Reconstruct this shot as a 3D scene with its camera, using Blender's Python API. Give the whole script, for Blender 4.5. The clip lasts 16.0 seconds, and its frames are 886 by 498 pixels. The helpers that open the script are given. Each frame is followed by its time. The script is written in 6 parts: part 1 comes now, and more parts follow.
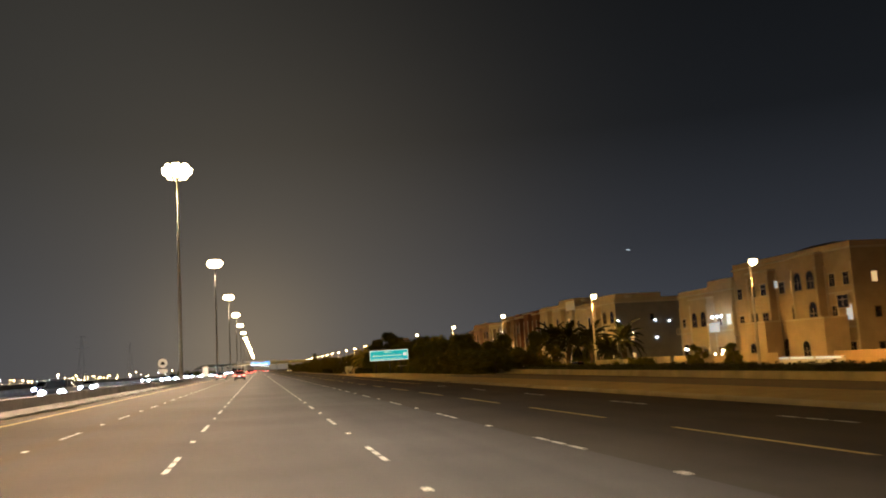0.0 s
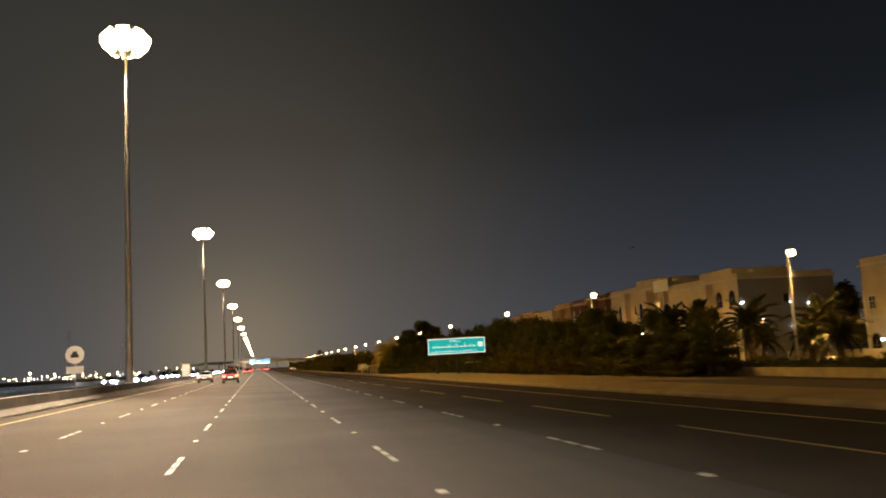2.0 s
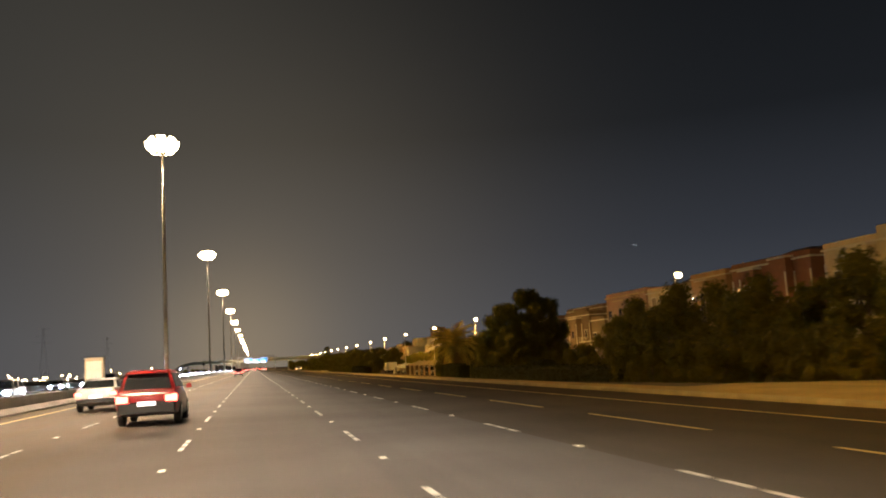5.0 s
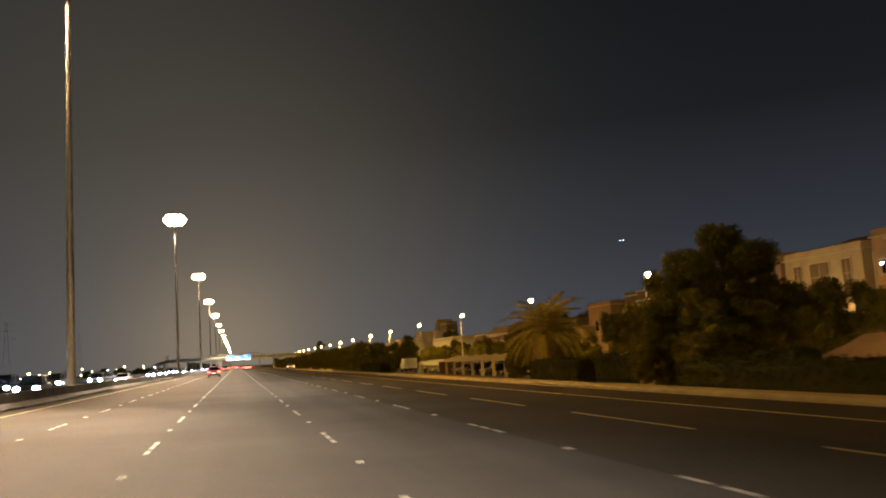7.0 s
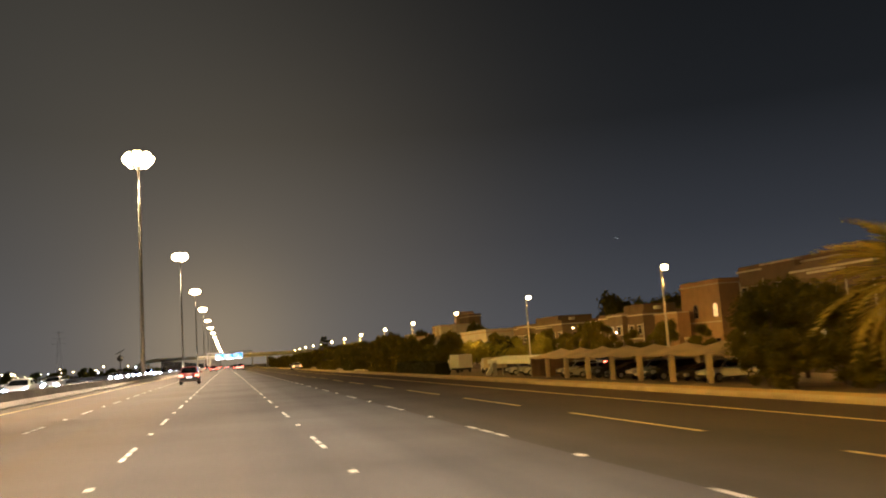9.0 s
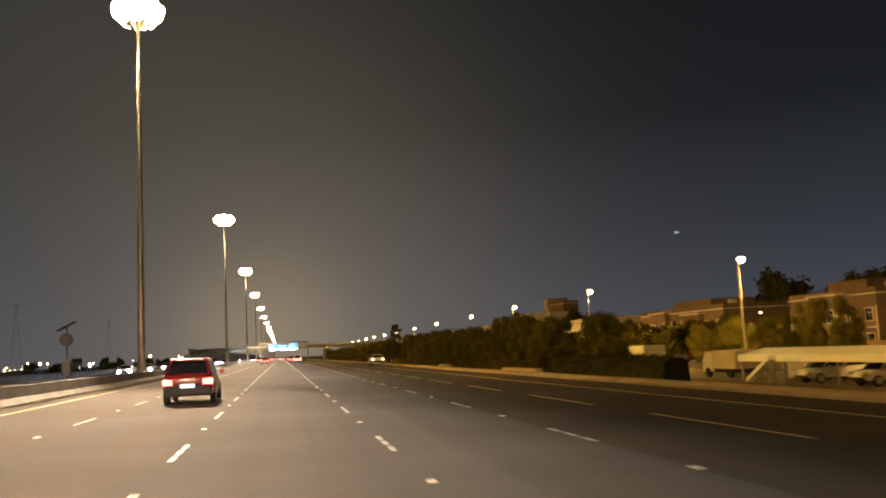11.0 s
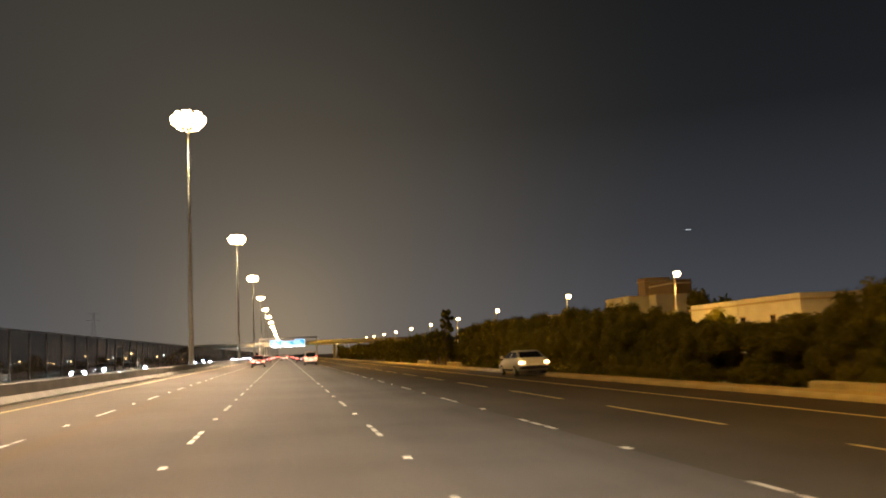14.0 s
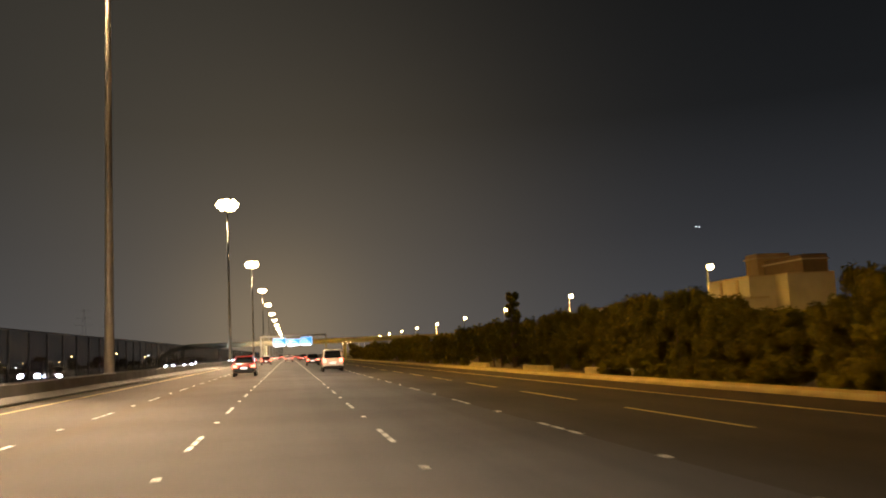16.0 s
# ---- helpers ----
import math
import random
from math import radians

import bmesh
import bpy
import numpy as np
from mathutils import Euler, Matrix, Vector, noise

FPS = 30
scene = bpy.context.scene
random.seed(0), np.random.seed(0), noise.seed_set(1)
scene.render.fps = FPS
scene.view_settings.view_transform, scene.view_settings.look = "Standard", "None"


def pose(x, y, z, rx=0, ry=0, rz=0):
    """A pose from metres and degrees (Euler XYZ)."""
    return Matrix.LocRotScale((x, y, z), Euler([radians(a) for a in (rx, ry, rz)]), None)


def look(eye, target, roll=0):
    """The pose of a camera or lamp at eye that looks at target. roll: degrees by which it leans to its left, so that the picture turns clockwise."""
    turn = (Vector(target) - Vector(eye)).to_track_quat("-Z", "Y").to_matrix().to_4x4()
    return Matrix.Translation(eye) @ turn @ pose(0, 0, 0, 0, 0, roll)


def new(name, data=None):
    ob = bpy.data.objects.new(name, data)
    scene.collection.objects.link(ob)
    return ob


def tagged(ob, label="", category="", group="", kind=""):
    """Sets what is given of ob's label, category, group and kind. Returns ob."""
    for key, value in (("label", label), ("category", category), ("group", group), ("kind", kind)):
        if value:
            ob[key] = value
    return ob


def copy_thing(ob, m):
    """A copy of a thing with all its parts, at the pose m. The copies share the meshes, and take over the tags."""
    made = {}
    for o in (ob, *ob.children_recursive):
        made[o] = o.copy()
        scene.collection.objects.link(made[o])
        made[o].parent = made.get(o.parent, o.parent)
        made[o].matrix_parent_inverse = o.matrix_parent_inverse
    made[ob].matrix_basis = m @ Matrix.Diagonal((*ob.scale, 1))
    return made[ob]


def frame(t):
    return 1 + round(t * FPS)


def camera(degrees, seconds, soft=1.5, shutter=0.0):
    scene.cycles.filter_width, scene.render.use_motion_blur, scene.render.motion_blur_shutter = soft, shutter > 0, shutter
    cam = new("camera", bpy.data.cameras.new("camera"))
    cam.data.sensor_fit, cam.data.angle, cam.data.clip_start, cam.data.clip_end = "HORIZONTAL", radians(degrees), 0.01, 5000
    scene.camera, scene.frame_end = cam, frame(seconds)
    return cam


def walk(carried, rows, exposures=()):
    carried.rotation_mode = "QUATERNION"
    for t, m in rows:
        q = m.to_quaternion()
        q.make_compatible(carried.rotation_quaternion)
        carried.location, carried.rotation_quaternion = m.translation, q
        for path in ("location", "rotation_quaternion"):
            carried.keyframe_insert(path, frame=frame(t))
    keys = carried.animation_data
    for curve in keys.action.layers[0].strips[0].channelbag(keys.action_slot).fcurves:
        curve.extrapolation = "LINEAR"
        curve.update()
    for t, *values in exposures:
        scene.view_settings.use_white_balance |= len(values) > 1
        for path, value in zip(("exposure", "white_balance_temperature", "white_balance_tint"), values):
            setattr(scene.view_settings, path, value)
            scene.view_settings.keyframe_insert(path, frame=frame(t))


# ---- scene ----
cam = camera(54.26, 16.0, soft=1.9, shutter=0.36)
EYE = 1.635
# seconds, x, y, yaw, pitch, roll
PATH = [
    (0.0, -0.260, 0.009, -11.962, 7.255, 3.376),
    (0.5, -0.312, 12.971, -11.978, 7.263, 3.304),
    (1.0, -0.349, 25.799, -11.995, 7.231, 3.257),
    (1.5, -0.369, 38.504, -12.040, 7.158, 3.252),
    (2.0, -0.376, 51.168, -12.024, 7.149, 3.279),
    (2.5, -0.373, 63.899, -12.042, 7.165, 3.332),
    (3.0, -0.364, 76.852, -12.046, 7.161, 3.399),
    (3.5, -0.343, 89.777, -12.128, 7.100, 3.463),
    (4.0, -0.322, 102.516, -12.058, 7.128, 3.451),
    (6.5, -0.147, 166.875, -13.077, 6.926, 3.467),
    (7.0, -0.056, 179.755, -13.365, 6.856, 3.552),
    (7.5, -0.012, 192.696, -13.655, 6.849, 3.562),
    (8.0, 0.022, 205.615, -13.914, 6.836, 3.599),
    (8.5, 0.058, 218.612, -14.025, 6.826, 3.676),
    (9.0, 0.091, 231.732, -13.952, 6.743, 3.713),
    (9.5, 0.065, 244.855, -12.758, 6.698, 3.440),
    (10.0, 0.030, 257.991, -11.468, 6.645, 3.176),
    (12.5, -0.018, 323.664, -10.286, 6.560, 2.785),
    (13.0, -0.002, 336.700, -10.232, 6.543, 2.722),
    (13.5, -0.000, 349.794, -10.271, 6.487, 2.671),
    (14.0, -0.003, 363.027, -10.352, 6.511, 2.645),
    (14.5, 0.042, 376.010, -10.263, 6.515, 2.742),
    (15.0, 0.070, 388.873, -10.099, 6.487, 2.739),
    (15.5, 0.046, 401.997, -10.154, 6.447, 2.763),
    (16.0, -0.005, 414.989, -10.048, 6.504, 2.747),
]
walk(cam, [(t, pose(x, y, EYE, 90 + pitch, roll, yaw)) for t, x, y, yaw, pitch, roll in PATH], [(0.0, 0.05, 6450, 10), (2.0, 0.04, 6450, 10), (3.0, 0.20, 6450, 10), (4.0, 0.30, 6500, 10), (6.5, 0.14, 6450, 10), (8.3, 0.45, 6600, 10), (10.0, 0.28, 6500, 10), (12.5, 0.48, 6800, 10), (13.5, 0.38, 6800, 10), (15.0, 0.42, 6950, 10), (16.0, 0.10, 7100, 10)])

# ---- world and lights ----
MAST_X, MAST_TOP = -11.05, 31.2
MAST_Y = [15.5 + 114.2 * i for i in range(-1, 19)]
LAMP_X, LAMP_Z = 50.4, 10.0
LAMP_Y = [-18, 32, 81.5, 126.0, 177.1, 225.0, 279.6, 324.5, 372.6, 421.0, 468.5, 512.6, 565.8] + [614 + 48.5 * i for i in range(14)]

world = bpy.data.worlds.new("night_sky")
scene.world = world
world.use_nodes = True
wn, wl = world.node_tree.nodes, world.node_tree.links
wn.clear()
w_out, w_bg = wn.new("ShaderNodeOutputWorld"), wn.new("ShaderNodeBackground")
w_tc, w_sep = wn.new("ShaderNodeTexCoord"), wn.new("ShaderNodeSeparateXYZ")
w_ramp = wn.new("ShaderNodeValToRGB")
wl.new(w_tc.outputs["Generated"], w_sep.inputs[0])
wl.new(w_sep.outputs["Z"], w_ramp.inputs[0])
SKY = [(0.0, (0.047, 0.050, 0.060)), (0.04, (0.041, 0.045, 0.055)), (0.12, (0.0255, 0.0285, 0.0360)), (0.25, (0.0094, 0.0108, 0.0132)), (0.5, (0.0035, 0.0040, 0.0046))]
w_ramp.color_ramp.elements[0].position, w_ramp.color_ramp.elements[1].position = SKY[0][0], SKY[-1][0]
w_ramp.color_ramp.elements[0].color, w_ramp.color_ramp.elements[1].color = (*SKY[0][1], 1), (*SKY[-1][1], 1)
for p, c in SKY[1:-1]:
    e = w_ramp.color_ramp.elements.new(p)
    e.color = (*c, 1)
# city glow: warm haze low along the road; a wider, fainter lobe stands in for the mast lamps' halos


def lobe(direction, power, colour):
    d, p, s = wn.new("ShaderNodeVectorMath"), wn.new("ShaderNodeMath"), wn.new("ShaderNodeVectorMath")
    d.operation, p.operation, s.operation = "DOT_PRODUCT", "POWER", "SCALE"
    d.inputs[1].default_value = Vector(direction).normalized()
    p.inputs[1].default_value, s.inputs[0].default_value = power, colour
    p.use_clamp = True
    wl.new(w_tc.outputs["Generated"], d.inputs[0])
    top = wn.new("ShaderNodeMath")
    top.operation = "MAXIMUM"
    top.inputs[1].default_value = 0.0
    wl.new(d.outputs["Value"], top.inputs[0])
    wl.new(top.outputs[0], p.inputs[0])
    wl.new(p.outputs[0], s.inputs["Scale"])
    return s.outputs["Vector"]


last = w_ramp.outputs["Color"]
for direction, power, colour in (((-0.20, 0.92, 0.33), 13, (0.0265, 0.0240, 0.0190)), ((0.02, 1.0, 0.04), 30, (0.060, 0.046, 0.027)), ((-0.02, 1.0, 0.02), 220, (0.095, 0.064, 0.026))):
    add = wn.new("ShaderNodeVectorMath")
    wl.new(last, add.inputs[0])
    wl.new(lobe(direction, power, colour), add.inputs[1])
    last = add.outputs["Vector"]
wl.new(last, w_bg.inputs["Color"])
wl.new(w_bg.outputs["Background"], w_out.inputs["Surface"])


def spot(name, eye, target, watts, colour, size, blend, radius):
    d = bpy.data.lights.new(name, "SPOT")
    d.energy, d.color, d.spot_size, d.spot_blend, d.shadow_soft_size = watts, colour, radians(size), blend, radius
    ob = new(name, d)
    ob.matrix_world = look(eye, target)
    return ob


LAMP_WATTS = 14500
MAST_COLOUR, OUTER_COLOUR, LAMP_COLOUR = (1.0, 0.72, 0.46), (1.0, 0.52, 0.08), (1.0, 0.53, 0.13)
# aim of a mast's floodlights: name, sideways from the median, along the road, watts, colour, cone, width and height of the cone
FLOODS = [("mast_light", 8.7, 0.0, 115000, MAST_COLOUR, 92.2, 3.0, 0.33, 0.0), ("mast_light", 0.9, 44.0, 300000, MAST_COLOUR, 61.6, 0.5, 0.95, 0.0), ("mast_light", 0.9, -44.0, 300000, MAST_COLOUR, 61.6, 0.5, 0.95, 0.0),
          ("mast_outer_light", 28.0, 0.0, 22000, OUTER_COLOUR, 72, 1.4, 0.65, 1.6), ("mast_outer_light", 49.0, 0.0, 14500, OUTER_COLOUR, 65.9, 1.61, 1.32, 1.6), ("mast_outer_light", 55.6, 45.8, 42000, OUTER_COLOUR, 75, 1.03, 0.82, 1.6), ("mast_outer_light", 55.6, -45.8, 42000, OUTER_COLOUR, 75, 1.03, 0.82, 1.6)]
for y in MAST_Y[:10]:
    for name, dx, dy, watts, colour, cone, wide, high, out in FLOODS:
        if dx == 28.0 and y < 100:
            continue
        # the masts further on throw more light across the slow lanes and the verge
        more = 1.0 if out == 0.0 else (0.6 if y < 100 else 1.0 if y < 200 else 1.3 if y < 400 else 2.0)
        flood = spot(name, (MAST_X + out, y, MAST_TOP - 3.0), (MAST_X + dx, y + dy, 0), watts * more, colour, cone, 1.0, 2.0)
        flood.matrix_world = flood.matrix_world @ Matrix.Diagonal((wide, high, 1, 1))
for y in LAMP_Y[:16]:
    spot("street_light", (LAMP_X + 0.95, y, LAMP_Z - 1.1), (LAMP_X + 3.5, y, -2), LAMP_WATTS, LAMP_COLOUR, 165, 0.35, 0.3)

# ---- materials ----


def material(name, colour, rough=0.7, metal=0.0, vary=0.25, scale=1.5, fine=25.0, bump=0.15, tint=None, spec=0.5):
    m = bpy.data.materials.new(name)
    m.use_nodes = True
    nt = m.node_tree
    b = nt.nodes["Principled BSDF"]
    b.inputs["Roughness"].default_value, b.inputs["Metallic"].default_value = rough, metal
    b.inputs["Specular IOR Level"].default_value = spec
    geo = nt.nodes.new("ShaderNodeNewGeometry")
    n1, n2 = nt.nodes.new("ShaderNodeTexNoise"), nt.nodes.new("ShaderNodeTexNoise")
    n1.inputs["Scale"].default_value, n2.inputs["Scale"].default_value = scale, fine
    n1.inputs["Detail"].default_value, n2.inputs["Detail"].default_value = 5, 3
    for n in (n1, n2):
        nt.links.new(geo.outputs["Position"], n.inputs["Vector"])
    add = nt.nodes.new("ShaderNodeMath")
    add.operation = "MULTIPLY_ADD"
    add.inputs[1].default_value = 0.4
    nt.links.new(n2.outputs["Fac"], add.inputs[0])
    half = nt.nodes.new("ShaderNodeMath")
    half.operation = "MULTIPLY"
    half.inputs[1].default_value = 0.6
    nt.links.new(n1.outputs["Fac"], half.inputs[0])
    nt.links.new(half.outputs[0], add.inputs[2])
    ramp = nt.nodes.new("ShaderNodeValToRGB")
    lo = tuple(max(0.0, c * (1 - vary * 1.6)) for c in colour)
    hi = tint if tint else tuple(min(1.0, c * (1 + vary)) for c in colour)
    ramp.color_ramp.elements[0].position, ramp.color_ramp.elements[1].position = 0.3, 0.7
    ramp.color_ramp.elements[0].color, ramp.color_ramp.elements[1].color = (*lo, 1), (*hi, 1)
    nt.links.new(add.outputs[0], ramp.inputs[0])
    nt.links.new(ramp.outputs["Color"], b.inputs["Base Color"])
    if bump:
        bp = nt.nodes.new("ShaderNodeBump")
        bp.inputs["Strength"].default_value, bp.inputs["Distance"].default_value = bump, 0.02
        nt.links.new(n2.outputs["Fac"], bp.inputs["Height"])
        nt.links.new(bp.outputs["Normal"], b.inputs["Normal"])
    return m


def glow(name, colour, strength):
    m = bpy.data.materials.new(name)
    m.use_nodes = True
    b = m.node_tree.nodes["Principled BSDF"]
    b.inputs["Base Color"].default_value = (*colour, 1)
    b.inputs["Emission Color"].default_value = (*colour, 1)
    b.inputs["Emission Strength"].default_value = strength
    b.inputs["Roughness"].default_value = 0.3
    return m


def asphalt_material(name, dark, pale, streak=1.0):
    """Worn asphalt: fine aggregate, broad patches, and long wheel tracks along y."""
    m = material(name, dark, 0.9, 0, 0.2, 0.15, 90, 0.25, pale, 0.14)
    nt = m.node_tree
    b = nt.nodes["Principled BSDF"]
    ramp = next(n for n in nt.nodes if n.type == "VALTORGB")
    geo = next(n for n in nt.nodes if n.type == "NEW_GEOMETRY")
    mp = nt.nodes.new("ShaderNodeMapping")
    mp.inputs["Scale"].default_value = (0.85, 0.006, 1)
    n3 = nt.nodes.new("ShaderNodeTexNoise")
    n3.inputs["Scale"].default_value, n3.inputs["Detail"].default_value = 1.0, 4
    nt.links.new(geo.outputs["Position"], mp.inputs["Vector"])
    nt.links.new(mp.outputs["Vector"], n3.inputs["Vector"])
    r2 = nt.nodes.new("ShaderNodeValToRGB")
    r2.color_ramp.elements[0].position, r2.color_ramp.elements[1].position = 0.32, 0.68
    k = 0.84
    r2.color_ramp.elements[0].color, r2.color_ramp.elements[1].color = (k, k, k, 1), (1.08, 1.07, 1.06, 1)
    mix = nt.nodes.new("ShaderNodeMix")
    mix.data_type, mix.blend_type = "RGBA", "MULTIPLY"
    mix.inputs["Factor"].default_value = streak
    nt.links.new(n3.outputs["Fac"], r2.inputs[0])
    nt.links.new(ramp.outputs["Color"], mix.inputs["A"])
    nt.links.new(r2.outputs["Color"], mix.inputs["B"])
    # brown sand tint along the median and towards the kerb: amber lamp light put into the colour
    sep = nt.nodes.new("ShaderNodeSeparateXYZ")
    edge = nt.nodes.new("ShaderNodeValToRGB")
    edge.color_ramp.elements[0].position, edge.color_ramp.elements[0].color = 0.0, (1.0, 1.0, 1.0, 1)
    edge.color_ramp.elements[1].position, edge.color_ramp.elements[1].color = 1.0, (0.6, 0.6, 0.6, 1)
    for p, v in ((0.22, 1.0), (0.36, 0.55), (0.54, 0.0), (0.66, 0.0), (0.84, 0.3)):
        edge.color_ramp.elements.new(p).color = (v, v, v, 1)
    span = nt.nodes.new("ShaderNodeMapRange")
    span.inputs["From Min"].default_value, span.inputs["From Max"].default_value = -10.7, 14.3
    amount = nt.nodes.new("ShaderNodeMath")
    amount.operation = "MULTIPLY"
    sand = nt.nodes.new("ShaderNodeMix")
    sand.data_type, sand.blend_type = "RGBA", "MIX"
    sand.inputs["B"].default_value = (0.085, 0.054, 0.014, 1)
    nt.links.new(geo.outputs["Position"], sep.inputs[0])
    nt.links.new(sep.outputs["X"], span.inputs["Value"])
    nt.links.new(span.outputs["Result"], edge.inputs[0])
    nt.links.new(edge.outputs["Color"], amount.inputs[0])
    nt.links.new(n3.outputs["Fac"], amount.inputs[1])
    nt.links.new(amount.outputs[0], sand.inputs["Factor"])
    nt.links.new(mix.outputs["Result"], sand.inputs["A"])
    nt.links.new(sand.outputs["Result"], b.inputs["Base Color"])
    return m


def leaf_material(name, dark, pale):
    m = bpy.data.materials.new(name)
    m.use_nodes = True
    nt = m.node_tree
    b = nt.nodes["Principled BSDF"]
    b.inputs["Roughness"].default_value = 0.55
    b.inputs["Specular IOR Level"].default_value = 0.12
    geo = nt.nodes.new("ShaderNodeNewGeometry")
    ramp = nt.nodes.new("ShaderNodeValToRGB")
    ramp.color_ramp.elements[0].color, ramp.color_ramp.elements[1].color = (*dark, 1), (*pale, 1)
    nt.links.new(geo.outputs["Random Per Island"], ramp.inputs[0])
    nt.links.new(ramp.outputs["Color"], b.inputs["Base Color"])
    # thin leaves let part of the light through
    tl, mx = nt.nodes.new("ShaderNodeBsdfTranslucent"), nt.nodes.new("ShaderNodeMixShader")
    mx.inputs[0].default_value = 0.3
    nt.links.new(ramp.outputs["Color"], tl.inputs["Color"])
    nt.links.new(b.outputs[0], mx.inputs[1])
    nt.links.new(tl.outputs[0], mx.inputs[2])
    nt.links.new(mx.outputs[0], nt.nodes["Material Output"].inputs["Surface"])
    return m


def mesh_screen_material(name, colour, open_part):
    """A close wire mesh too fine to see: part of it is open."""
    m = material(name, colour, 0.6, 0.3, 0.3, 0.8, 40, 0.1)
    nt = m.node_tree
    tr, mx = nt.nodes.new("ShaderNodeBsdfTransparent"), nt.nodes.new("ShaderNodeMixShader")
    mx.inputs[0].default_value = open_part
    nt.links.new(nt.nodes["Principled BSDF"].outputs[0], mx.inputs[1])
    nt.links.new(tr.outputs[0], mx.inputs[2])
    nt.links.new(mx.outputs[0], nt.nodes["Material Output"].inputs["Surface"])
    return m


def paint(name, colour):
    m = material(name, colour, 0.32, 0.0, 0.08, 3, 60, 0.0)
    b = m.node_tree.nodes["Principled BSDF"]
    b.inputs["Coat Weight"].default_value, b.inputs["Coat Roughness"].default_value = 0.6, 0.08
    return m


# bluish base: the cool headlight pool on the carriageway put into the colour
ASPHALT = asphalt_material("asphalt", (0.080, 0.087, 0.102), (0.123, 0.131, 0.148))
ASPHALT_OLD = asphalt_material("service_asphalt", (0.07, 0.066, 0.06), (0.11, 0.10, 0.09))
# slow lanes: weaker lamp light there put into a darker base colour
ASPHALT_DIM = asphalt_material("new_asphalt", (0.060, 0.059, 0.058), (0.092, 0.090, 0.086), 0.8)
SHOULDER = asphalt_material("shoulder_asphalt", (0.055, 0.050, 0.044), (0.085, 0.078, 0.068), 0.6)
WHITE_LINE = material("road_paint_white", (0.52, 0.54, 0.56), 0.6, 0, 0.25, 4, 60, 0.2)
YELLOW_LINE = material("road_paint_yellow", (0.60, 0.48, 0.20), 0.6, 0, 0.25, 4, 60, 0.2)
STUD = material("stud_reflector", (0.92, 0.92, 0.90), 0.15, 0, 0.05, 10, 80, 0)
CONCRETE = material("barrier_concrete", (0.18, 0.168, 0.15), 0.85, 0, 0.25, 0.7, 18, 0.3)
KERB = material("kerb_concrete", (0.46, 0.38, 0.25), 0.85, 0, 0.25, 0.9, 22, 0.3)
SAND = material("verge_sand", (0.44, 0.32, 0.16), 0.95, 0, 0.22, 0.5, 14, 0.5)
EARTH = material("planted_earth", (0.12, 0.09, 0.055), 0.95, 0, 0.35, 0.35, 9, 0.5)
DESERT = material("desert_ground", (0.20, 0.16, 0.11), 0.95, 0, 0.35, 0.02, 2, 0.3)
STEEL = material("galvanised_steel", (0.42, 0.40, 0.37), 0.5, 0.6, 0.15, 2, 30, 0.05)
DARK_STEEL = material("dark_steel", (0.06, 0.055, 0.05), 0.55, 0.5, 0.2, 2, 30, 0.05)
MAST_STEEL = material("weathered_mast_steel", (0.36, 0.32, 0.26), 0.55, 0.45, 0.15, 2, 30, 0.05)
# paler than steel: lamp light along the posts put into the colour
LAMP_POST = material("lamp_post_paint", (0.66, 0.62, 0.54), 0.55, 0.0, 0.12, 2, 30, 0.05)
LENS_MAST = glow("mast_lens", (1.0, 0.72, 0.34), 50)
LENS_LAMP = glow("lamp_lens", (1.0, 0.68, 0.28), 45)
# emission on panel and lettering stands in for headlights thrown back by the sheeting
SIGN_GREEN = material("sign_green", (0.008, 0.46, 0.68), 0.45, 0, 0.1, 2, 40, 0.0)
SIGN_SHEET = SIGN_GREEN.node_tree.nodes["Principled BSDF"]
SIGN_SHEET.inputs["Emission Color"].default_value, SIGN_SHEET.inputs["Emission Strength"].default_value = (0.0, 0.30, 0.30, 1), 1.0
SIGN_TEXT = glow("backlit_lettering", (0.80, 0.95, 1.0), 0.75)
SIGN_WHITE = material("sign_white", (0.82, 0.84, 0.82), 0.45, 0, 0.06, 2, 40, 0.0)
SIGN_LIT = glow("lit_sign_face", (0.78, 0.90, 1.0), 1.3)
SIGN_LIT_BLUE = glow("lit_blue_sign_face", (0.05, 0.35, 0.9), 1.0)
RUBBER = material("tyre_rubber", (0.02, 0.02, 0.02), 0.8, 0, 0.2, 8, 60, 0.1)
RIM = material("alloy_rim", (0.5, 0.5, 0.5), 0.35, 0.9, 0.1, 8, 60, 0)
GLASS_DARK = material("tinted_glass", (0.012, 0.014, 0.016), 0.06, 0, 0.1, 3, 30, 0, None, 0.7)
TRIM = material("black_trim", (0.018, 0.019, 0.022), 0.55, 0, 0.1, 5, 50, 0.05, None, 0.25)
HEADLIGHT = glow("headlight", (0.52, 0.74, 1.0), 650)
HEADLIGHT_OFF = material("headlight_glass", (0.55, 0.56, 0.58), 0.1, 0.2, 0.05, 5, 30, 0)
TAIL = glow("tail_light", (1.0, 0.10, 0.07), 11)
TAIL_HAZARD = glow("amber_hazard_light", (1.0, 0.50, 0.22), 9)
TAIL_OFF = material("tail_light_glass", (0.30, 0.01, 0.01), 0.15, 0, 0.05, 5, 30, 0)
PLATE_LIT = glow("lit_plate", (0.9, 0.92, 1.0), 1.3)
